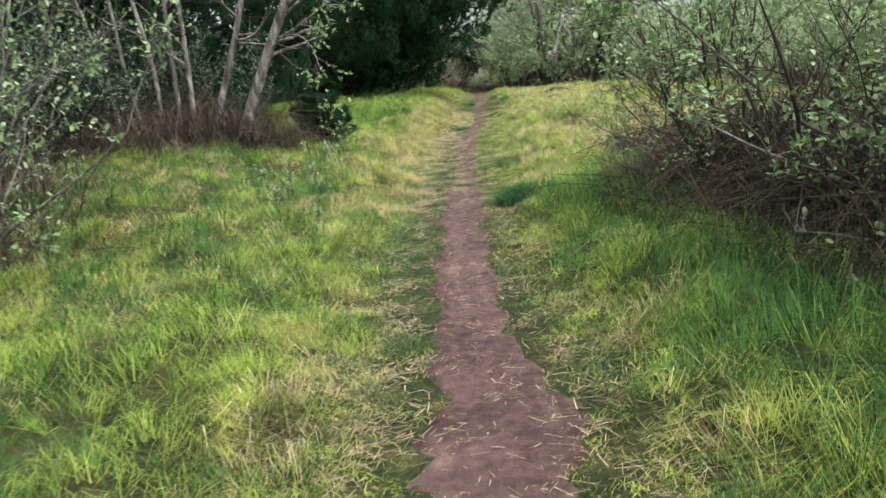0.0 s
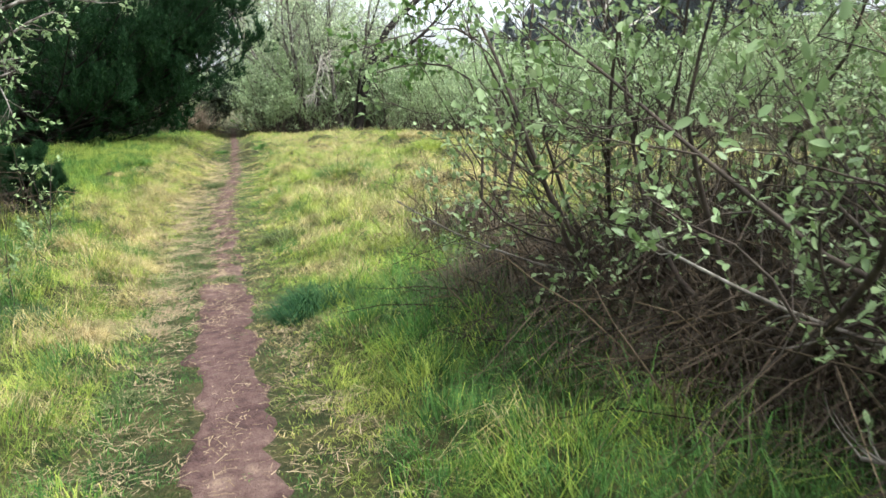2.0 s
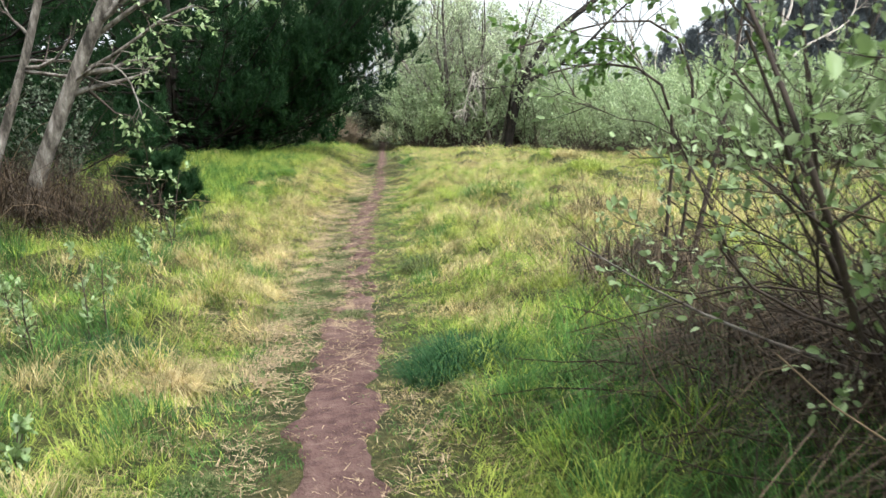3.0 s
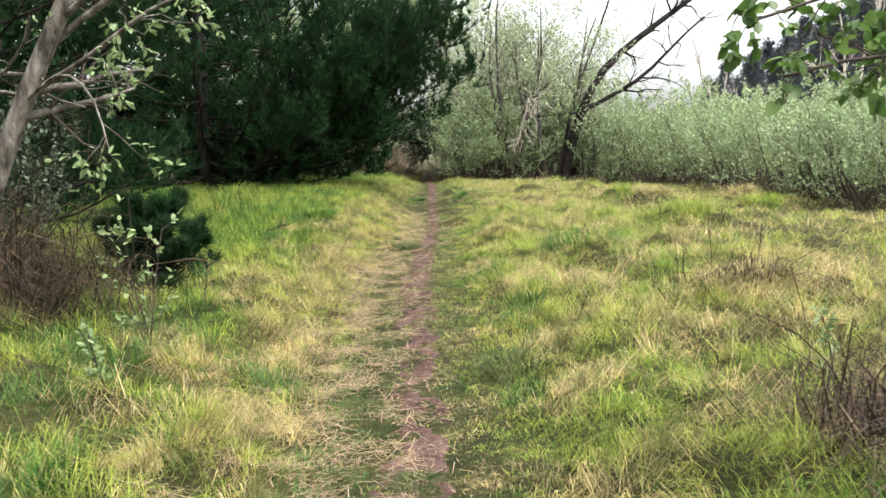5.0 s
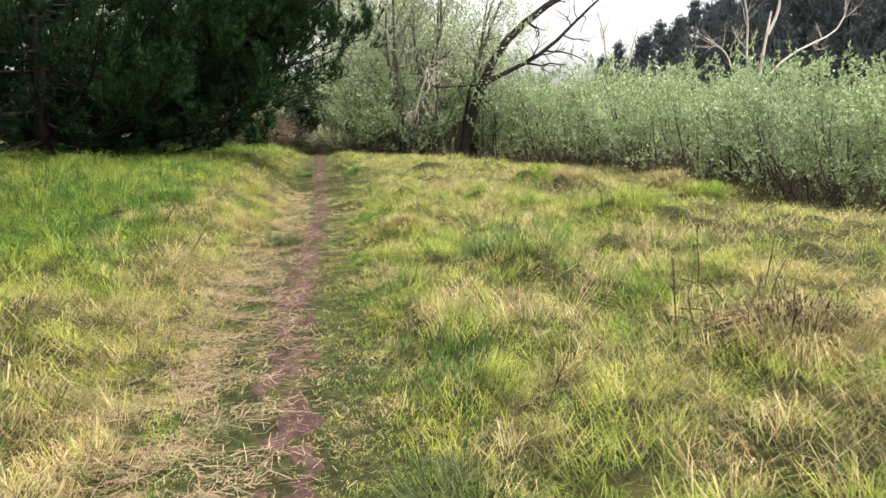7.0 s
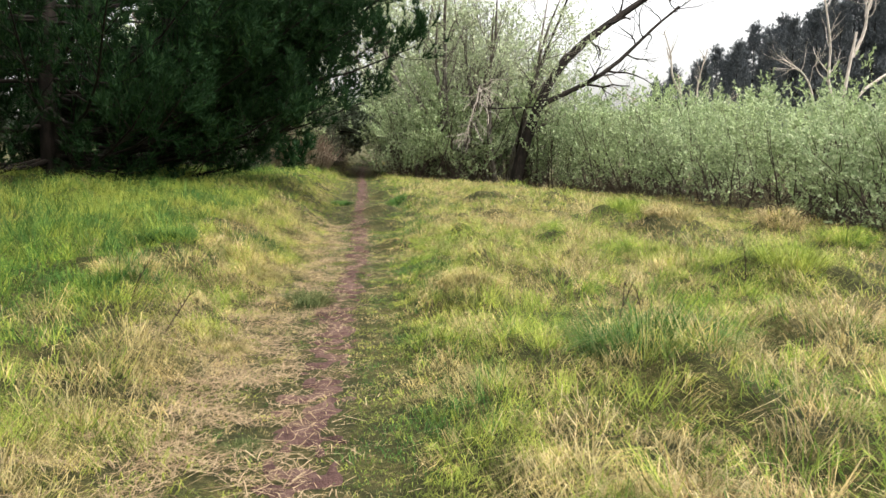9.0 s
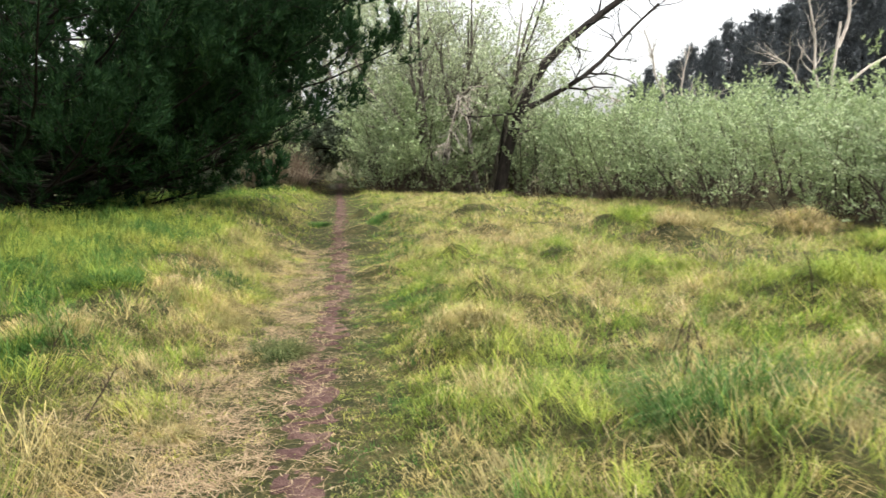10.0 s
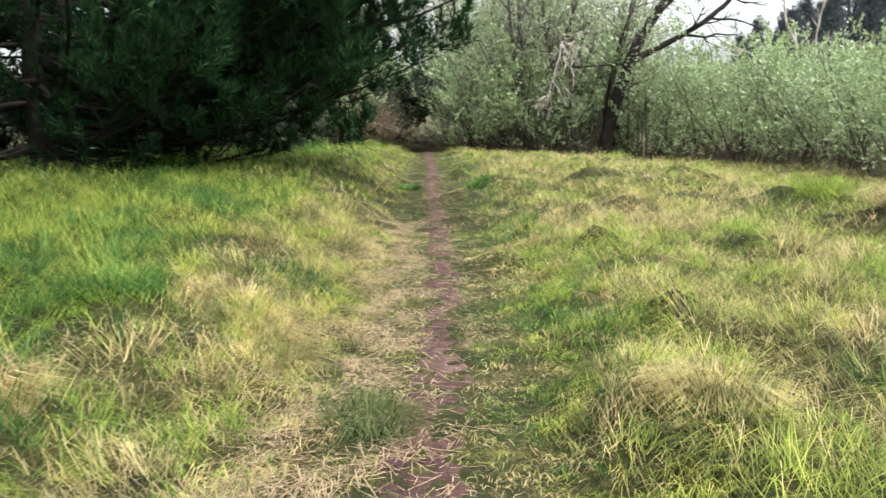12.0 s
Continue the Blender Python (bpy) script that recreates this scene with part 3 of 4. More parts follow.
PINE_LABEL = "large dark green pine with boughs down to the grass"
big = put(pine(200, 10.5, 6.8, 0.35, 12, 7, label=PINE_LABEL, tufts=4, count=11, length=0.19, kids=12, subs=4, width=0.0085,
               extra=[(-4, 1.9, 7.2), (6, 1.6, 6.5), (-14, 1.7, 6.7), (-26, 2.2, 6.9), (-7, 1.1, 5.2), (-38, 1.5, 6.2), (-58, 1.3, 6.0), (-22, 0.8, 4.6), (-48, 0.8, 4.8),
                      (-4, 0.6, 4.5), (6, 0.9, 5.0), (-12, 1.2, 5.5), (0, 1.5, 5.7), (14, 1.2, 5.0), (-20, 0.5, 4.3), (10, 0.5, 4.0), (-32, 0.5, 4.6), (-8, 2.6, 6.0), (-16, 2.3, 6.2),
                      (-10, 2.5, 6.3), (-9, 2.1, 6.1), (-5, 2.4, 6.2), (-1, 2.0, 5.8),
                      (-36, 1.0, 4.9), (-30, 1.4, 5.2), (-26, 1.0, 5.0), (-40, 1.6, 5.2), (-18, 1.5, 5.6), (-34, 2.2, 5.6), (-30, 0.6, 4.6),
                      (-20, 1.2, 6.6), (-17, 1.5, 6.9), (-23, 1.0, 6.2), (-14, 1.7, 7.0), (-25, 1.5, 6.5), (-19, 1.9, 6.9), (-12, 1.3, 6.4), (-22, 0.7, 5.6), (-28, 0.6, 5.2), (-16, 1.0, 6.0), (-10, 1.9, 7.1), (-21, 1.6, 6.6), (-44, 1.1, 4.9), (-52, 1.9, 5.4)]), -3.7, 28.3, 0)
again(big, -5.5, 18.2, 250, 0.7)
back = put(pine(201, 11.0, 6.6, 0.4, 11, 6, label="tall dark pine standing behind another pine", tufts=2, count=7, length=0.36, kids=11, subs=4, width=0.03, fine=False), -9.5, 34.0)
again(back, -3.0, 38.5, 70, 0.95)
again(back, -10.5, 24.0, 160, 1.0)
again(back, -6.8, 32.0, 210, 0.9)
again(back, -8.8, 17.0, 300, 0.8)
again(back, -10.6, 11.5, 20, 0.8)
again(back, -11.5, 5.5, 110, 0.8)


def limb_path(points, r0, r1, n=9):
    """A limb through the given turning points, smoothed."""
    pts = np.array(points, float)
    s = np.linspace(0, len(pts) - 1, n)
    P = np.stack([np.interp(s, np.arange(len(pts)), pts[:, c]) for c in range(3)], 1)
    P[1:-1] = (P[:-2] + 2 * P[1:-1] + P[2:]) / 4
    return P[None], np.linspace(r0, r1, n)[None]


def join(*pairs):
    return np.concatenate([a for a, _ in pairs]), np.concatenate([b for _, b in pairs])


def clothe(ob, rng, P, R, wood, kids, klen, twigs, tlen, leaves, size, ratio, mat, angle=50, up=0.3, twig_wood=None, rounded=False, droop=0.0, klo=0.3):
    """Branches, twigs and leaves on the limbs P of a tree."""
    B, BR = branch(rng, P, R, kids, klen, angle, klo, 1.0, 6, up, 0.22, 0.5)
    if len(B) < 110:
        each("branch", B, BR, wood, 4, ob)
    else:
        child("brushwood", tubes("brushwood", B, BR, wood, 4), ob, "", "stuff")
    T, TR = branch(rng, B, BR, twigs, tlen, angle, 0.2, 1.0, 4, up, 0.18, 0.55)
    child("fine_brush", tubes("fine_brush", T, TR, twig_wood or wood, 3), ob, "", "stuff")
    if leaves:
        p, d = leafing(rng, T, TR, leaves, 0.3)
        child("leaves", foliage("leaves", rng, p, d, size, ratio, mat, rounded, droop), ob, "", "stuff")
    return T, TR


# leaning dark tree at the thicket's corner
rng = np.random.default_rng(61)
lean = thing("leaning_tree", "dark leaning tree with bare crooked limbs over the thicket", "tree", at=(9.55, 43.6, z_at(9.55, 43.6)))
lean.scale = (1.37, 1.37, 1.37)
P, R = limb_path([(-0.05, 0, -0.3), (0.12, 0, 0.8), (0.4, 0, 1.7), (0.85, 0, 3.1), (1.6, 0, 4.15), (2.7, 0, 4.95), (3.8, 0.1, 5.7), (5.2, 0.2, 6.6)], 0.2, 0.07, 12)
child("trunk", tubes("trunk", P, R, DARK_BARK, 9), lean)
P2, R2 = limb_path([(0.62, 0, 2.55), (1.35, -0.1, 2.9), (2.15, -0.1, 3.25), (2.95, -0.1, 3.7), (3.45, -0.1, 4.25), (4.1, -0.1, 4.9), (5.0, 0, 5.6)], 0.10, 0.03, 8)
child("limb", tubes("limb", P2, R2, DARK_BARK, 6), lean)
P3, R3 = limb_path([(0.05, 0.3, -0.3), (0.2, 0.4, 1.4), (0.5, 0.4, 3.0), (1.4, 0.5, 5.0), (2.2, 0.5, 7.2)], 0.055, 0.025, 9)
child("limb", tubes("limb", P3, R3, DARK_BARK, 7), lean)
clothe(lean, rng, *join((P[:, 4:12], R[:, 4:12]), (P2, R2)), DARK_BARK, 12, 1.6, 6, 0.7, 0, 0, 0, None, 50, 0.2)
P5, R5 = limb_path([(0.6, 0, 2.55), (-0.2, -0.5, 2.5), (-1.0, -0.9, 2.42), (-1.35, -1.0, 2.65)], 0.03, 0.016, 8)
child("limb", tubes("limb", P5, R5, DARK_BARK, 5), lean)
P4, R4 = limb_path([(-1.35, -1.0, 2.62), (-1.3, -1.1, 3.2), (-1.4, -1.2, 2.7), (-1.6, -1.3, 2.2), (-1.75, -1.4, 1.6)], 0.018, 0.010, 11)
dead = child("dead_limb", tubes("dead_limb", P4, R4, PALE_BARK, 5), lean, "bleached dead hanging limb")
B, BR = branch(rng, P4, R4, 18, 0.9, 60, 0.1, 1.0, 5, -0.3, 0.22, 0.9, 0, 0.4)
each("dead_twig", B, np.maximum(BR, 0.009), PALE_BARK, 4, dead)
B, BR = branch(rng, B, BR, 4, 0.45, 50, 0.2, 1.0, 5, -0.3, 0.22, 0.7)
child("dead_brush", tubes("dead_brush", B, np.maximum(BR, 0.007), PALE_BARK, 3), dead, "", "stuff")


def tall_tree(seed, tall, stems, mat, wood, label, leaves=7, size=0.1, spread=0.5, name="willow_tree", kids=8, twigs=5, group="trees behind the thicket"):
    rng = np.random.default_rng(seed)
    ob = thing(name, label, "tree", group)
    a = np.linspace(0, 6.283, stems, endpoint=False) + rng.uniform(0, 1, stems)
    P, R = grow(rng, np.stack([np.cos(a) * 0.2, np.sin(a) * 0.2, a * 0 - 0.3], 1), np.stack([np.cos(a) * spread, np.sin(a) * spread, a * 0 + 1], 1), tall * rng.uniform(0.8, 1.05, stems), 0.016 * tall, 9, 0.25, 0.1, 0.15)
    for k in range(stems):
        child("stem", tubes("stem", P[k:k + 1], R[k:k + 1], wood, 7), ob)
    B, BR = branch(rng, P, R, kids, tall * 0.3, 50, 0.25, 0.95, 5, 0.35, 0.15, 0.45)
    each("limb", B, BR, wood, 4, ob)
    clothe(ob, rng, B, BR, wood, 5, tall * 0.16, twigs, tall * 0.09, leaves, size, 0.45, mat, 45, 0.2, None, False, 0.2)
    return ob


pw = put(tall_tree(71, 7.5, 6, PALE, GREY_BARK, "pale willow with fine grey twigs and sparse new leaves", 5, 0.11, 0.4, twigs=8), 7.55, 46.68, 0, 1.33)
again(pw, 9.54, 45.88, 140, 1.26)
again(pw, 6.89, 52.0, 230, 1.46)
again(pw, 12.07, 50.0, 320, 1.06)
t2 = put(tall_tree(72, 10.0, 4, SAGE, GREY_BARK, "light green willow tree rising behind the pine, with unseen copies shading the start", 11, 0.2, 0.35), 0.1, 56.65, 0, 1.33)
again(t2, -2.29, 58.65, 100, 1.33)
again(t2, 7.68, 61.31, 200, 1.26)
for x, y, s in ((7.0, 2.0, 0.85), (-7.0, 3.5, 0.85), (0.8, -7.0, 1.0), (5.5, -4.0, 0.95)):      # unseen trees added round the start to shade the near ground
    again(t2, x, y, 60 * x, s)

# dark evergreen arch round the tunnel of the path, and the dead reeds before it
arch = scrub_willow(81, 2.9, 2.4, 10, EVERGREEN, DEAD, "dark evergreen shrub arching over the footpath", 8, 5, 11, 0.1, 0.55, DARK_BARK, 40, "evergreen_shrub", "shrubs round the path's tunnel")
put(arch, 1.9, 47.08, 20, 1.06)
again(arch, 1.95, 48.41, 200, 1.04)
again(arch, 2.1, 50.14, 290, 1.06)
again(willows[0], 0.63, 45.88, 40, 1.26)
again(willows[1], -1.49, 47.48, 140, 1.46)
again(arch, 1.43, 48.81, 120, 1.33)
again(arch, 1.96, 52.0, 220, 1.2)
again(arch, 6.75, 53.99, 10, 1.46)
again(arch, 7.55, 57.32, 310, 1.46)
rng = np.random.default_rng(82)
for k, (x, y) in enumerate([(-1.89, 45.35), (-4.8, 43.39), (-7.19, 31.47), (-0.83, 50.0), (-9.6, 21.0), (-8.4, 16.0), (-7.6, 13.5), (-6.6, 9.6), (-7.2, 7.2), (-6.0, 5.0)]):
    again(arch, x, y, 47 * k, float(rng.uniform(1.15, 1.5)))
for k, (x, y) in enumerate([(-1.3, 31.6), (-2.9, 32.2), (-4.6, 31.6), (-6.2, 30.2), (-0.6, 33.4)]):
    again(arch, x, y, 77 * k, 0.62)
for k, (x, y, g) in enumerate([(-3.3, 14.6, 0.62), (-4.4, 14.0, 0.68), (-5.4, 13.4, 0.7), (-5.3, 11.4, 0.66), (-5.6, 9.8, 0.62), (-5.4, 8.0, 0.55), (-6.2, 10.8, 0.8), (-6.6, 6.2, 0.7)]):
    again(arch, x, y, 61 * k, g)
for k, (x, y, g) in enumerate([(1.45, 45.6, 0.85), (1.85, 46.6, 0.85), (0.8, 46.2, 1.0), (2.0, 48.4, 0.9), (2.2, 50.4, 0.9)]):
    again(arch, x, y, 83 * k, g)
again(t2, 2.2, 60.0, 30, 1.2)
again(t2, -3.5, 56.0, 130, 1.2)
rng = np.random.default_rng(83)
bough = thing("overhanging_bough", "dark leafy bough hanging over the path's tunnel", "branch", at=(1.5, 46.68, z_at(1.5, 46.68)))
bough.scale = (1.33, 1.33, 1.33)
P, R = grow(rng, np.zeros((12, 3)) + UP * 1.1, np.stack([np.full(12, 1.0), rng.normal(0, 0.3, 12), rng.uniform(0.2, 0.7, 12)], 1), 1.75, 0.03, 7, -0.3, 0.08)
each("limb", P, R, DARK_BARK, 5, bough)
clothe(bough, rng, P, R, DARK_BARK, 9, 0.55, 7, 0.28, 12, 0.1, 0.55, EVERGREEN, 60, 0.0)


def clump(name, label, category, seed, x, y, n, r, h, w, bend, mat, group="", out=0.7):
    """A tussock or reed clump: blades springing from one foot."""
    rng = np.random.default_rng(seed)
    a = rng.uniform(0, 6.283, n)
    rad = r * np.sqrt(rng.uniform(0, 1, n))
    px, py = np.cos(a) * rad, np.sin(a) * rad
    head = np.where(rng.uniform(size=n) < out, a, rng.uniform(0, 6.283, n))
    me = blades(name, rng, np.stack([px, py, height(x + px, y + py) - z_at(x, y) - 0.02], 1), head, h * rng.uniform(0.5, 1.15, n), w * rng.uniform(0.6, 1.3, n), np.clip(rng.normal(bend, 0.2, n), 0.05, 1), mat)
    ob = new(name, me)
    ob.location = (x, y, z_at(x, y))
    return tagged(ob, label, category, group)


for k, (x, y, h) in enumerate([(0.1, 44.02, 2.0), (0.7, 43.88, 2.53), (1.23, 44.15, 2.53), (1.7, 44.68, 2.0), (0.9, 44.82, 2.79)]):
    clump("reed_clump", "dry brown reeds drooping beside the tunnel", "reeds", 300 + k, x, y, 620, 0.42, h, 0.011, 0.52, REED, "dead reeds", 0.85)

# bleached snag and the conifers on the rise
rng = np.random.default_rng(91)
snag = thing("dead_tree", "bleached dead tree with broken crooked limbs", "tree", at=(22.8, 42.0, z_at(22.8, 42)))
P, R = limb_path([(0, 0, -0.3), (0.1, 0, 3.0), (0.35, 0, 5.0), (0.6, 0, 6.6)], 0.10, 0.05, 9)
child("trunk", tubes("trunk", P, R, PALE_BARK, 8), snag)
P2, R2 = limb_path([(0.05, 0, 3.0), (0.9, 0, 4.2), (2.1, 0, 5.0), (3.6, 0.1, 5.5), (4.4, 0.1, 6.0), (4.6, 0.1, 7.0)], 0.07, 0.025, 9)
P3, R3 = limb_path([(0.1, 0, 3.4), (-0.5, 0.1, 4.4), (-0.4, 0.1, 6.0), (-0.9, 0.1, 8.0)], 0.08, 0.03, 9)
P4, R4 = limb_path([(0.5, 0, 5.6), (1.0, 0, 6.6), (1.0, 0, 7.6), (1.5, 0, 9.0)], 0.08, 0.03, 9)
P5, R5 = limb_path([(-0.9, 0, 2.9), (-1.3, 0, 4.5), (-1.9, 0, 5.1), (-2.6, 0, 5.4)], 0.05, 0.02, 9)
L, LR = join((P2, R2), (P3, R3), (P4, R4), (P5, R5))
for k in range(4):
    child("limb", tubes("limb", L[k:k + 1], LR[k:k + 1], PALE_BARK, 6), snag)
clothe(snag, rng, L, LR, PALE_BARK, 9, 1.5, 5, 0.7, 0, 0, 0, None, 50, 0.3)
snag2 = again(snag, 17.2, 44.0, 160, 0.75)

FAR_LABEL = "distant conifer on the rise, its green greyed with haze"
fp = put(pine(210, 21.0, 9.0, 0.3, 17, 5, "conifer", FAR_LABEL, 2, 4, 0.8, HAZED_NEEDLE, "distant conifers", 7, 1, 0.06, 0.25, (1.0, 0.8, 0.5, 0.24, 0.0), (), False), 36, 88, 0, 0.36)
rng = np.random.default_rng(6)
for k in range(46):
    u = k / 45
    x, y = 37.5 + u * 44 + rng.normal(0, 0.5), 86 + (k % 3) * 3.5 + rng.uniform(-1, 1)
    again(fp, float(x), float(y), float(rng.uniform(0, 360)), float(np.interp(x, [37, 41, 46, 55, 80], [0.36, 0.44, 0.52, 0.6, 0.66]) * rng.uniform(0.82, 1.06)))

# ---- trees and shrubs beside the walk ----
rng = np.random.default_rng(95)
lt = thing("grey_willow", "leaning grey-barked willow with bare twigs and a few leaves", "tree", at=(-2.95, 13.1, z_at(-2.95, 13.1)))
stems = [([(0, 0, -0.2), (0.25, 0, 0.45), (0.5, -0.05, 0.95), (0.9, -0.1, 1.77), (1.3, -0.1, 2.5), (1.8, -0.1, 3.6), (2.3, 0, 5.0)], 0.1, 0.045),
         ([(-0.45, 0.2, -0.2), (-0.2, 0.2, 0.7), (0.2, 0.3, 1.7), (0.6, 0.3, 3.0), (0.9, 0.4, 5.0)], 0.065, 0.03)]
stems += [([(-0.6 - 0.28 * k, 0.3 * (k % 2), -0.2), (-0.62 - 0.34 * k + 0.1 * (k % 3), 0.3, 1.4), (-0.6 - 0.45 * k + 0.25 * (k % 2), 0.3, 3.2), (-0.6 - 0.5 * k, 0.4, 5.0)], 0.05 - 0.004 * k, 0.02) for k in range(5)]
allP, allR = join(*[limb_path(s, a, b, 9) for s, a, b in stems])
for k in range(len(stems)):
    child("stem", tubes("stem", allP[k:k + 1], allR[k:k + 1], GREY_BARK, 8), lt)
clothe(lt, rng, allP, allR, GREY_BARK, 10, 1.2, 7, 0.5, 2, 0.05, 0.5, SPRING, 60, 0.05, TWIG_BARK, True)
P, R = limb_path([(0.95, 0, 1.9), (1.6, -0.1, 2.35), (2.1, -0.2, 2.4), (2.6, -0.2, 2.3)], 0.03, 0.01, 8)
P2, R2 = limb_path([(0.85, 0, 1.6), (1.3, -0.3, 1.75), (1.8, -0.4, 2.1), (2.1, -0.4, 2.2)], 0.025, 0.01, 8)
P3, R3 = limb_path([(0.8, -0.1, 1.5), (1.2, -0.5, 1.7), (1.5, -0.8, 1.5), (1.6, -0.9, 1.1)], 0.015, 0.006, 8)
L, LR = join((P, R), (P2, R2), (P3, R3))
for k in range(3):
    child("limb", tubes("limb", L[k:k + 1], LR[k:k + 1], GREY_BARK, 6), lt)
clothe(lt, rng, L, LR, GREY_BARK, 6, 0.5, 4, 0.3, 7, 0.065, 0.5, SPRING, 50, 0.1, TWIG_BARK, True)


def bramble(seed, x, y, rx, ry, h, n, label="tangle of brown dead stems and bracken", kids=4, name="dead_undergrowth"):
    """A heap of dead stems, bent over and crossing."""
    rng = np.random.default_rng(seed)
    ob = thing(name, label, "undergrowth", "dead undergrowth", (x, y, z_at(x, y)))
    q = rng.normal(0, 0.45, (n, 3)) * [rx, ry, 0] - UP * 0.1
    D, DR = grow(rng, q, rng.normal(0, 0.6, (n, 3)) + UP, h * rng.uniform(0.6, 1.5, n), 0.006, 6, -0.7, 0.22, 0.4)
    child("dead_brush", tubes("dead_brush", D, DR, DEAD, 3), ob, "", "stuff")
    E, ER = branch(rng, D, DR, kids, h * 0.4, 60, 0.1, 1, 4, -0.6, 0.3, 0.7)
    child("sprigs", tubes("sprigs", E, ER, DEAD, 3), ob, "", "stuff")
    m = n * 17
    q = rng.normal(0, 0.42, (m, 3)) * [rx, ry, 0]
    q[:, 2] = height(x + q[:, 0], y + q[:, 1]) - z_at(x, y) - 0.03
    child("withered_grass", blades("withered_grass", rng, q, rng.uniform(0, 6.283, m), h * rng.uniform(0.4, 1.15, m), rng.uniform(0.002, 0.005, m), np.clip(rng.normal(0.72, 0.28, m), 0.05, 1.1), DEAD), ob, "", "stuff")
    return ob


bramble(401, -3.4, 13.0, 1.5, 0.6, 1.15, 190)
bramble(402, -4.9, 11.8, 1.5, 0.9, 1.3, 180)
bramble(403, -5.2, 8.6, 1.6, 1.2, 1.1, 150)
bramble(404, -3.4, 13.6, 1.7, 0.7, 1.2, 150)
bramble(405, -4.6, 6.9, 1.3, 1.0, 0.9, 130)


def hedge_shrub(seed, x, y, stems, tall, label, leaf=0.06, lean_to=(0, 0), leaves=6, kids=7, twigs=6, group="shrubs by the path", wood=TWIG_BARK, arc=(0, 360)):
    """A shrub near the walk: each stem a part, with branches, twigs and rounded leaves."""
    rng = np.random.default_rng(seed)
    ob = thing("shrub", label, "shrub", group, (x, y, z_at(x, y)))
    a = np.radians(rng.uniform(arc[0], arc[1], stems))
    base = np.stack([np.cos(a), np.sin(a), a * 0], 1) * rng.uniform(0.1, 0.5, stems)[:, None] - UP * 0.15
    d = np.stack([np.cos(a) * 0.55 + lean_to[0], np.sin(a) * 0.55 + lean_to[1], np.full(stems, 1.0)], 1)
    P, R = grow(rng, base, d, tall * rng.uniform(0.75, 1.15, stems), rng.uniform(0.008, 0.024, stems), 9, 0.3, 0.15, 0.2)
    for k in range(stems):
        child("stem", tubes("stem", P[k:k + 1], R[k:k + 1], wood, 6), ob)
    clothe(ob, rng, P, R, wood, kids, tall * 0.32, twigs, tall * 0.15, leaves, leaf, 0.62, SPRING, 52, 0.35, None, True, 0.0, 0.12)
    return ob


S_LABEL = "leafy shrub with dark crooked stems over brown dead growth"
hedge_shrub(501, 2.9, 5.3, 12, 2.7, S_LABEL, 0.046, (-0.02, -0.1), 6, 9, 9)
hedge_shrub(502, 2.85, 6.9, 11, 2.5, S_LABEL, 0.044, (-0.1, -0.1), 5, 9, 8, arc=(165, 330))
hedge_shrub(503, 3.3, 4.0, 11, 2.5, S_LABEL, 0.046, (-0.05, 0.0), 6, 9, 9)
hedge_shrub(504, 4.6, 6.2, 12, 3.2, S_LABEL, 0.055, (0, -0.1), 6, 8, 8)
hedge_shrub(506, 4.9, 4.2, 12, 3.2, S_LABEL, 0.055, (0, 0), 6, 8, 8)
rng = np.random.default_rng(507)
ov = thing("shrub", "shrub with a leafy spray arching out over the meadow", "shrub", "shrubs by the path", (2.95, 9.95, z_at(2.95, 9.95)))
P, R = join(limb_path([(0, 0, -0.2), (0.1, -0.1, 1.0), (-0.1, -0.4, 1.6), (-0.65, -0.62, 1.72), (-1.15, -0.68, 1.62)], 0.016, 0.005, 9),
            limb_path([(0.1, 0, -0.2), (0.25, -0.2, 1.2), (0.0, -0.45, 1.95), (-0.6, -0.65, 2.0), (-1.3, -0.7, 1.8)], 0.015, 0.005, 9),
            limb_path([(0.2, 0, -0.2), (0.6, 0.1, 1.2), (0.8, 0.1, 2.4)], 0.025, 0.01, 9))
each("stem", P, R, TWIG_BARK, 6, ov)
clothe(ov, rng, P[:, 4:], R[:, 4:], TWIG_BARK, 8, 0.4, 5, 0.2, 7, 0.058, 0.8, BROADLEAF, 50, 0.05, None, True, 0.5, 0.1)
bramble(411, 2.6, 5.6, 0.6, 1.1, 0.9, 240)
bramble(417, 3.2, 6.5, 0.8, 0.9, 1.5, 240)
bramble(418, 3.4, 4.7, 0.8, 0.9, 1.5, 240)
bramble(412, 2.55, 7.1, 0.6, 0.7, 0.85, 210)
bramble(413, 2.75, 4.0, 0.7, 0.8, 0.8, 150)
bramble(419, 2.4, 7.5, 0.5, 0.5, 0.7, 230)
bramble(414, 2.8, 9.6, 0.55, 0.6, 0.75, 150)
bramble(416, 3.55, 13.1, 0.55, 0.4, 0.4, 60)
bramble(415, 3.8, 5.8, 1.0, 1.5, 1.1, 150)
L_LABEL = "grey-stemmed shrub with pale new leaves on bare twigs"
hedge_shrub(511, -4.3, 7.0, 9, 2.5, L_LABEL, 0.055, (0.3, 0.0), 4, 7, 6, "shrubs by the path", GREY_BARK)
hedge_shrub(512, -5.3, 9.0, 9, 3.0, L_LABEL, 0.055, (0.1, 0.0), 3, 6, 5, "shrubs by the path", GREY_BARK)
hedge_shrub(513, -6.3, 12.5, 9, 3.6, L_LABEL, 0.055, (0.1, 0.0), 3, 6, 5, "shrubs by the path", GREY_BARK)

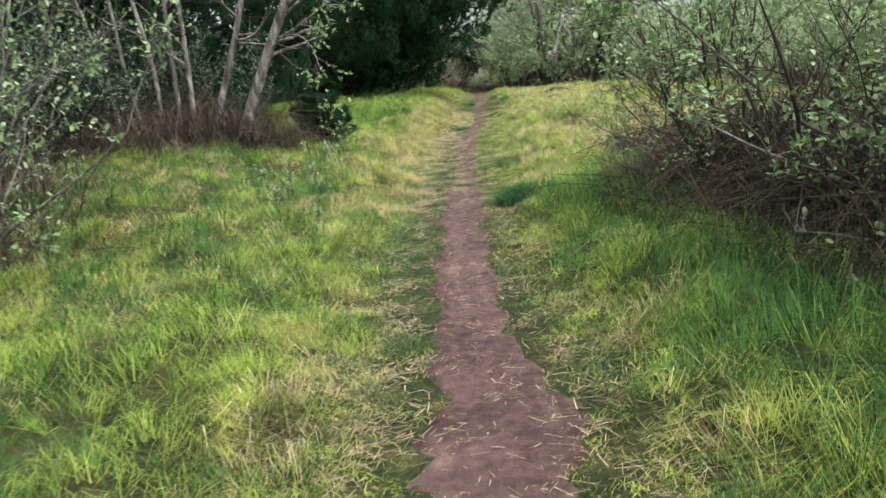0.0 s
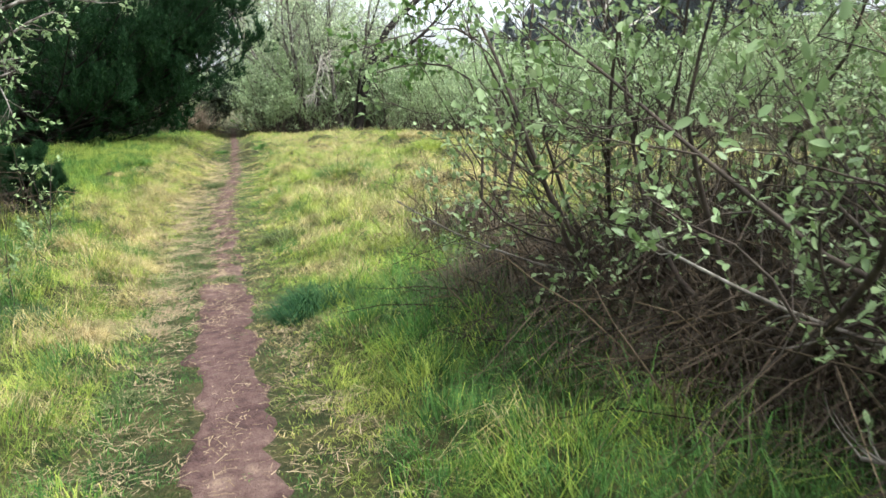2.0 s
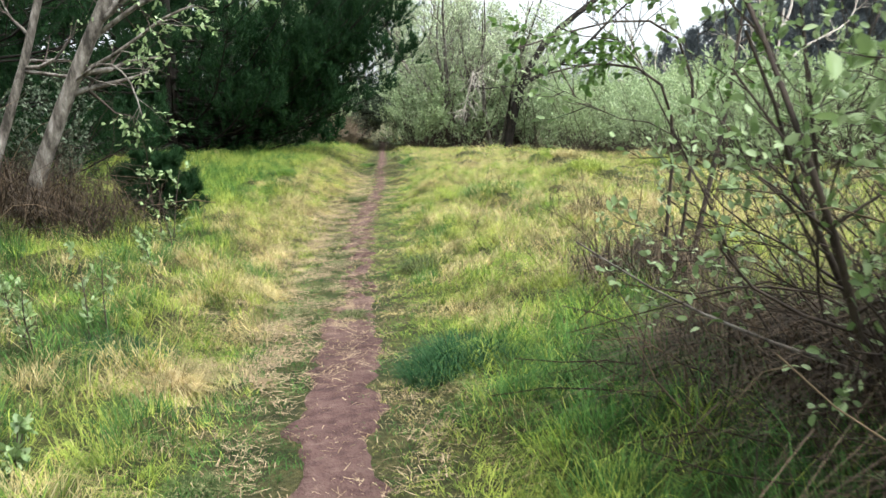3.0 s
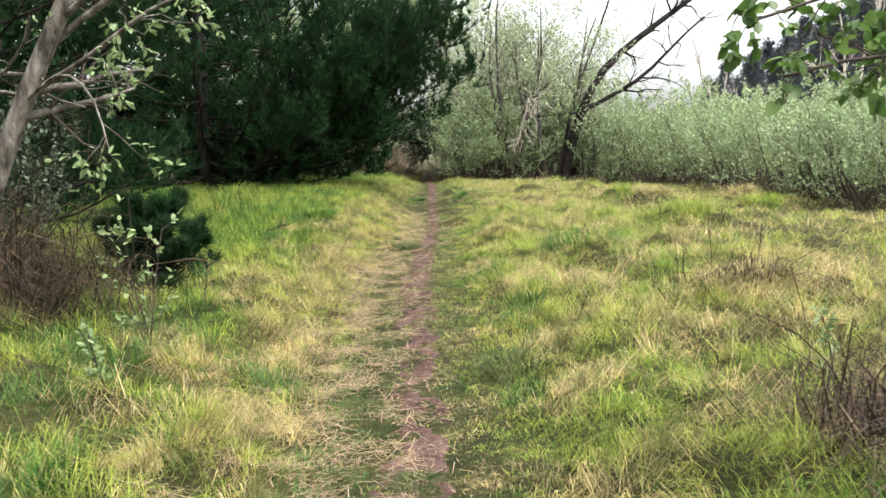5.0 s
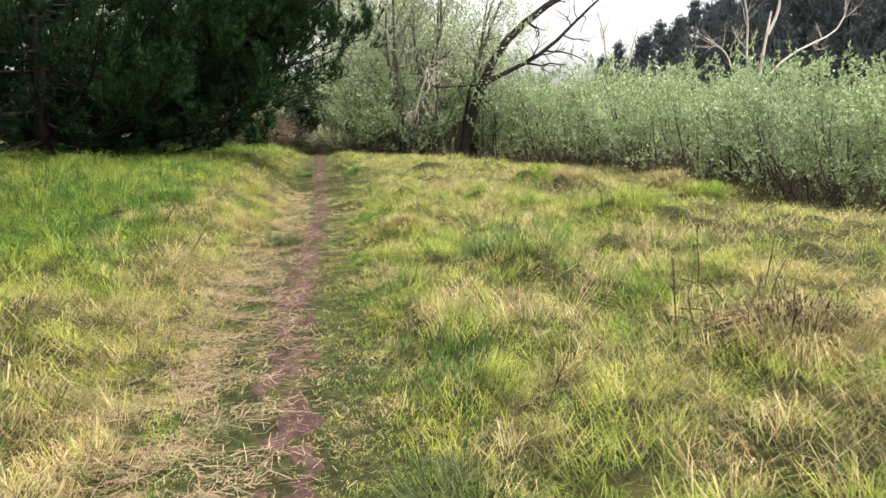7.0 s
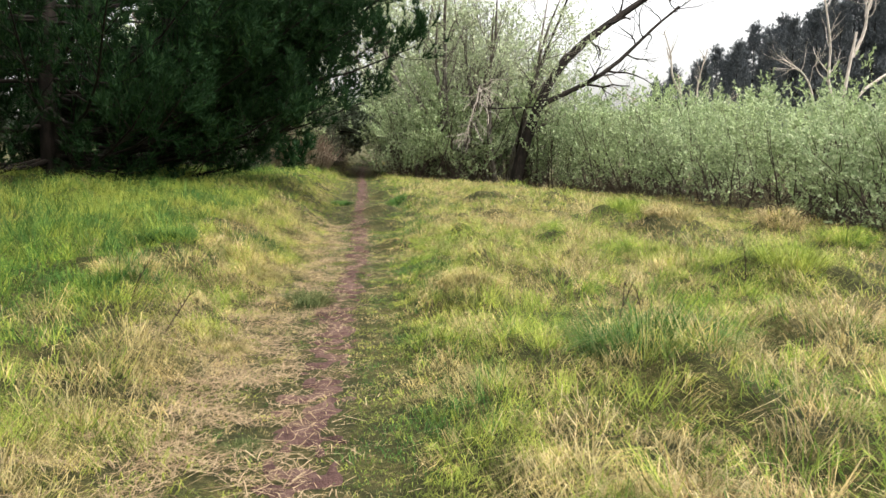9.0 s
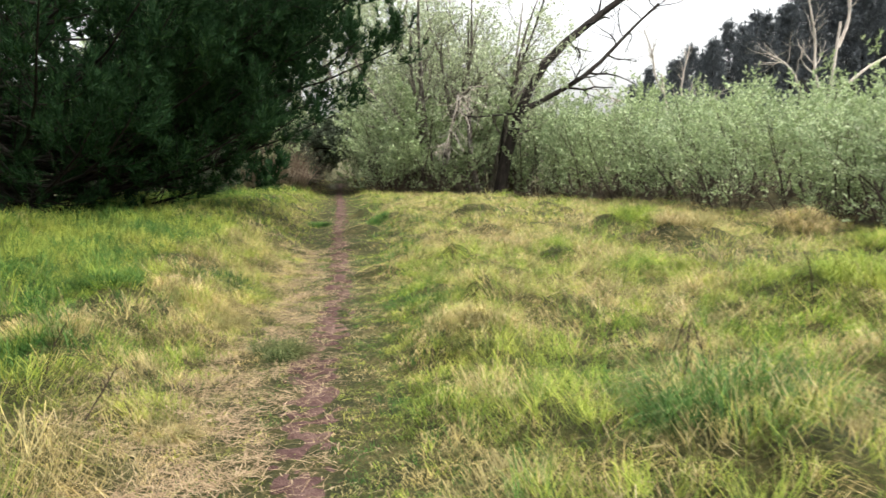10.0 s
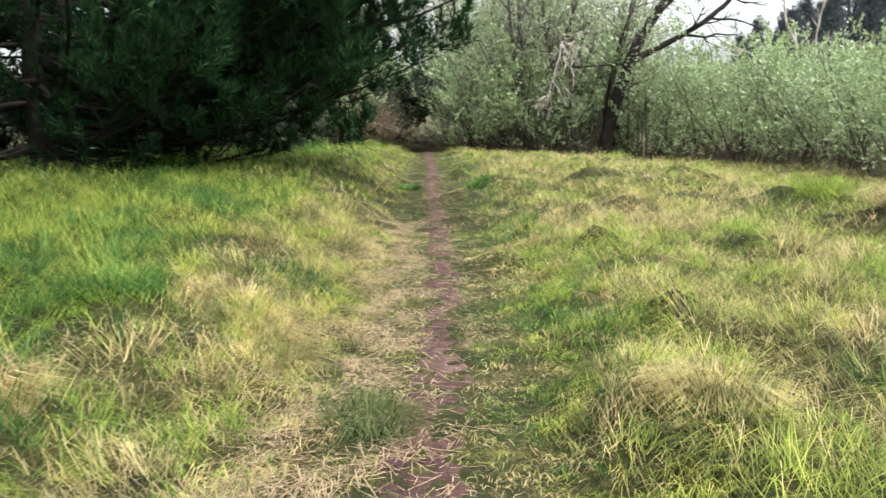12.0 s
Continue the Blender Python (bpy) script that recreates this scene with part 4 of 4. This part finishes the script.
# bare fallen boughs caught in the shrubs
for k, (pts, r, name_label) in enumerate([([(2.75, 4.2, 0.42), (2.3, 4.45, 0.68), (2.0, 4.7, 0.82), (1.68, 4.95, 1.05)], 0.013, "bare grey dead bough leaning out of the shrub"),
                                           ([(2.9, 3.5, 0.25), (2.5, 3.8, 0.33), (2.15, 4.0, 0.45), (2.0, 4.3, 0.43)], 0.018, "broken pale dead bough lying against the shrub"),
                                           ([(2.9, 6.1, 0.45), (2.3, 6.5, 0.5), (1.75, 7.0, 0.72), (1.45, 7.4, 0.95)], 0.010, "bare grey dead bough leaning out of the shrub")]):
    rng = np.random.default_rng(700 + k)
    o = np.array(pts[0])
    fb = thing("fallen_bough", name_label, "branch", "fallen boughs", tuple(o))
    P, R = limb_path(np.array(pts) - o, r, r * 0.4, 9)
    child("bough", tubes("bough", P, R, GREY_BARK, 6), fb)
    B, BR = branch(rng, P, R, 6, 0.3, 50, 0.25, 1.0, 4, 0.1, 0.18, 0.6)
    each("twig", B, BR, GREY_BARK, 4, fb)
    p, d = leafing(rng, B[4:], BR[4:], 8, 0.5)
    child("leaves", foliage("leaves", rng, p, d, 0.05, 0.6, SPRING, True), fb, "", "stuff")

# seedlings on the bank
sp = pine(220, 0.7, 0.5, 0.06, 6, 7, "pine_seedling", "bushy young pine in the long grass", 3, 8, 0.13, NEEDLE, "", 7, 4, 0.0035, 0.015, (0.7, 0.9, 0.95, 0.85, 0.5))
put(sp, -1.75, 14.5, 0, 1.0, -0.1)


def sapling(seed, x, y, tall, stems, label, leaf=0.06):
    """A slim leafy shoot or weed."""
    rng = np.random.default_rng(seed)
    ob = thing("sapling", label, "sapling", "leafy shoots in the grass", (x, y, z_at(x, y)))
    P, R = grow(rng, rng.normal(0, 0.06, (stems, 3)) * [1, 1, 0] - UP * 0.05, rng.normal(0, 0.16, (stems, 3)) + UP, tall * rng.uniform(0.7, 1.1, stems), 0.007, 7, 0.1, 0.06)
    each("stem", P, R, TWIG_BARK, 5, ob)
    B, BR = branch(rng, P, R, 9, tall * 0.2, 55, 0.15, 1.0, 3, 0.3, 0.1)
    child("fine_brush", tubes("fine_brush", B, BR, TWIG_BARK, 3), ob, "", "stuff")
    p, d = leafing(rng, B, BR, 6, 0.2)
    child("leaves", foliage("leaves", rng, p, d, leaf, 0.6, SPRING, True), ob, "", "stuff")
    return ob


sapling(521, -1.2, 12.1, 1.2, 3, "slim leafy sapling standing in the long grass", 0.055)
for k, (x, y, h) in enumerate([(-1.5, 9.0, 0.5), (-1.15, 9.3, 0.75), (-1.55, 8.3, 0.45), (-1.9, 9.9, 0.5), (-1.35, 11.2, 0.4), (-1.0, 7.4, 0.35), (2.9, 10.4, 0.6)]):
    sapling(530 + k, x, y, h, 2, "low leafy weed shoot in the meadow grass", 0.05)

# dark dead flower stalks standing over the meadow
for k, (x, y, h, tilt) in enumerate([(3.1, 13.5, 0.55, 4), (3.35, 13.9, 0.5, -6), (3.9, 14.6, 0.6, 5), (4.2, 14.2, 0.55, -3), (2.9, 16.6, 0.45, 8), (3.3, 17.0, 0.4, -7), (-0.35, 17.7, 0.4, 22), (-0.05, 17.2, 0.35, 35), (3.2, 17.4, 0.45, 18), (1.9, 12.6, 0.35, 30), (4.6, 17.9, 0.5, -4)]):
    rng = np.random.default_rng(560 + k)
    st = thing("dead_stalk", "thin dark dead flower stalk standing in the grass", "plant stalk", "dead stalks", (x, y, z_at(x, y)))
    P, R = grow(rng, [(0, 0, -0.03)], [(math.sin(radians(tilt)), rng.normal(0, 0.1), math.cos(radians(tilt)))], h, 0.005, 7, 0, 0.05, 0.5)
    child("stem", tubes("stem", P, R, TWIG_BARK, 5), st)
    B, BR = branch(rng, P, R, 7, 0.06, 40, 0.5, 1.0, 3, 0.3, 0.1, 0.8)
    each("seed_head", B, BR * 1.3, DEAD, 4, st)

# tussocks in the sward
TUSSOCK = [(0.95, 19.15, 0.24, SEDGE), (0.45, 21.35, 0.3, DARK_GRASS), (2.4, 18.6, 0.26, STRAW), (6.2, 22.7, 0.42, STRAW), (5.2, 18.2, 0.4, GREEN), (0.98, 8.42, 0.3, DARK_GRASS), (1.15, 8.6, 0.34, DARK_GRASS), (1.35, 12.0, 0.3, SEDGE), (3.5, 12.8, 0.4, STRAW), (3.0, 16.3, 0.5, LUSH), (-0.55, 18.6, 0.26, STRAW),
           (6.4, 24.5, 0.4, GREEN), (4.9, 20.6, 0.34, GREEN), (8.6, 23.6, 0.4, STRAW), (3.9, 23.6, 0.3, STRAW), (7.4, 20.4, 0.4, GREEN), (-0.9, 4.6, 0.2, STRAW), (-1.04, 5.85, 0.24, STRAW), (-1.2, 9.8, 0.26, LUSH), (-1.6, 16.8, 0.32, LUSH), (2.2, 14.4, 0.25, STRAW),
           (0.25, 11.4, 0.12, SEDGE), (0.5, 10.2, 0.11, SEDGE), (0.35, 13.1, 0.11, SEDGE), (0.05, 10.3, 0.13, SEDGE), (0.55, 15.6, 0.1, SEDGE), (-0.2, 4.3, 0.13, SEDGE), (-0.35, 3.6, 0.12, SEDGE), (-0.3, 7.2, 0.12, SEDGE), (0.75, 3.7, 0.11, SEDGE), (1.9, 30.5, 0.25, LUSH), (3.1, 30.0, 0.25, LUSH),
           (0.35, 20.2, 0.3, STRAW), (0.5, 19.85, 0.22, STRAW), (0.12, 20.5, 0.3, STRAW), (0.3, 17.4, 0.2, STRAW), (-0.76, 18.2, 0.3, LUSH), (-0.4, 20.0, 0.3, LUSH), (-1.5, 20.6, 0.34, LUSH), (-1.1, 22.4, 0.34, LUSH),
           (2.33, 18.3, 0.22, SEDGE), (4.7, 26.2, 0.3, STRAW), (3.8, 21.9, 0.26, STRAW), (-0.94, 9.02, 0.28, DARK_GRASS), (-0.75, 10.4, 0.26, STRAW), (-0.85, 11.8, 0.26, STRAW), (-0.6, 8.4, 0.22, STRAW)]
for k, (x, y, h, m) in enumerate(TUSSOCK):
    label = {DARK_GRASS: "deep blue-green coarse grass tussock", LUSH: "dark green grass tussock", SEDGE: "low dark grey-green sedge tussock", STRAW: "dry straw-coloured grass tussock", GREEN: "rounded yellow-green grass tussock"}[m]
    clump("tussock", label + " in the meadow", "grass tussock", 600 + k, x, y, 760, h * 0.8, h, 0.0026, 0.98 if m is SEDGE else 0.86, m, "tussocks")
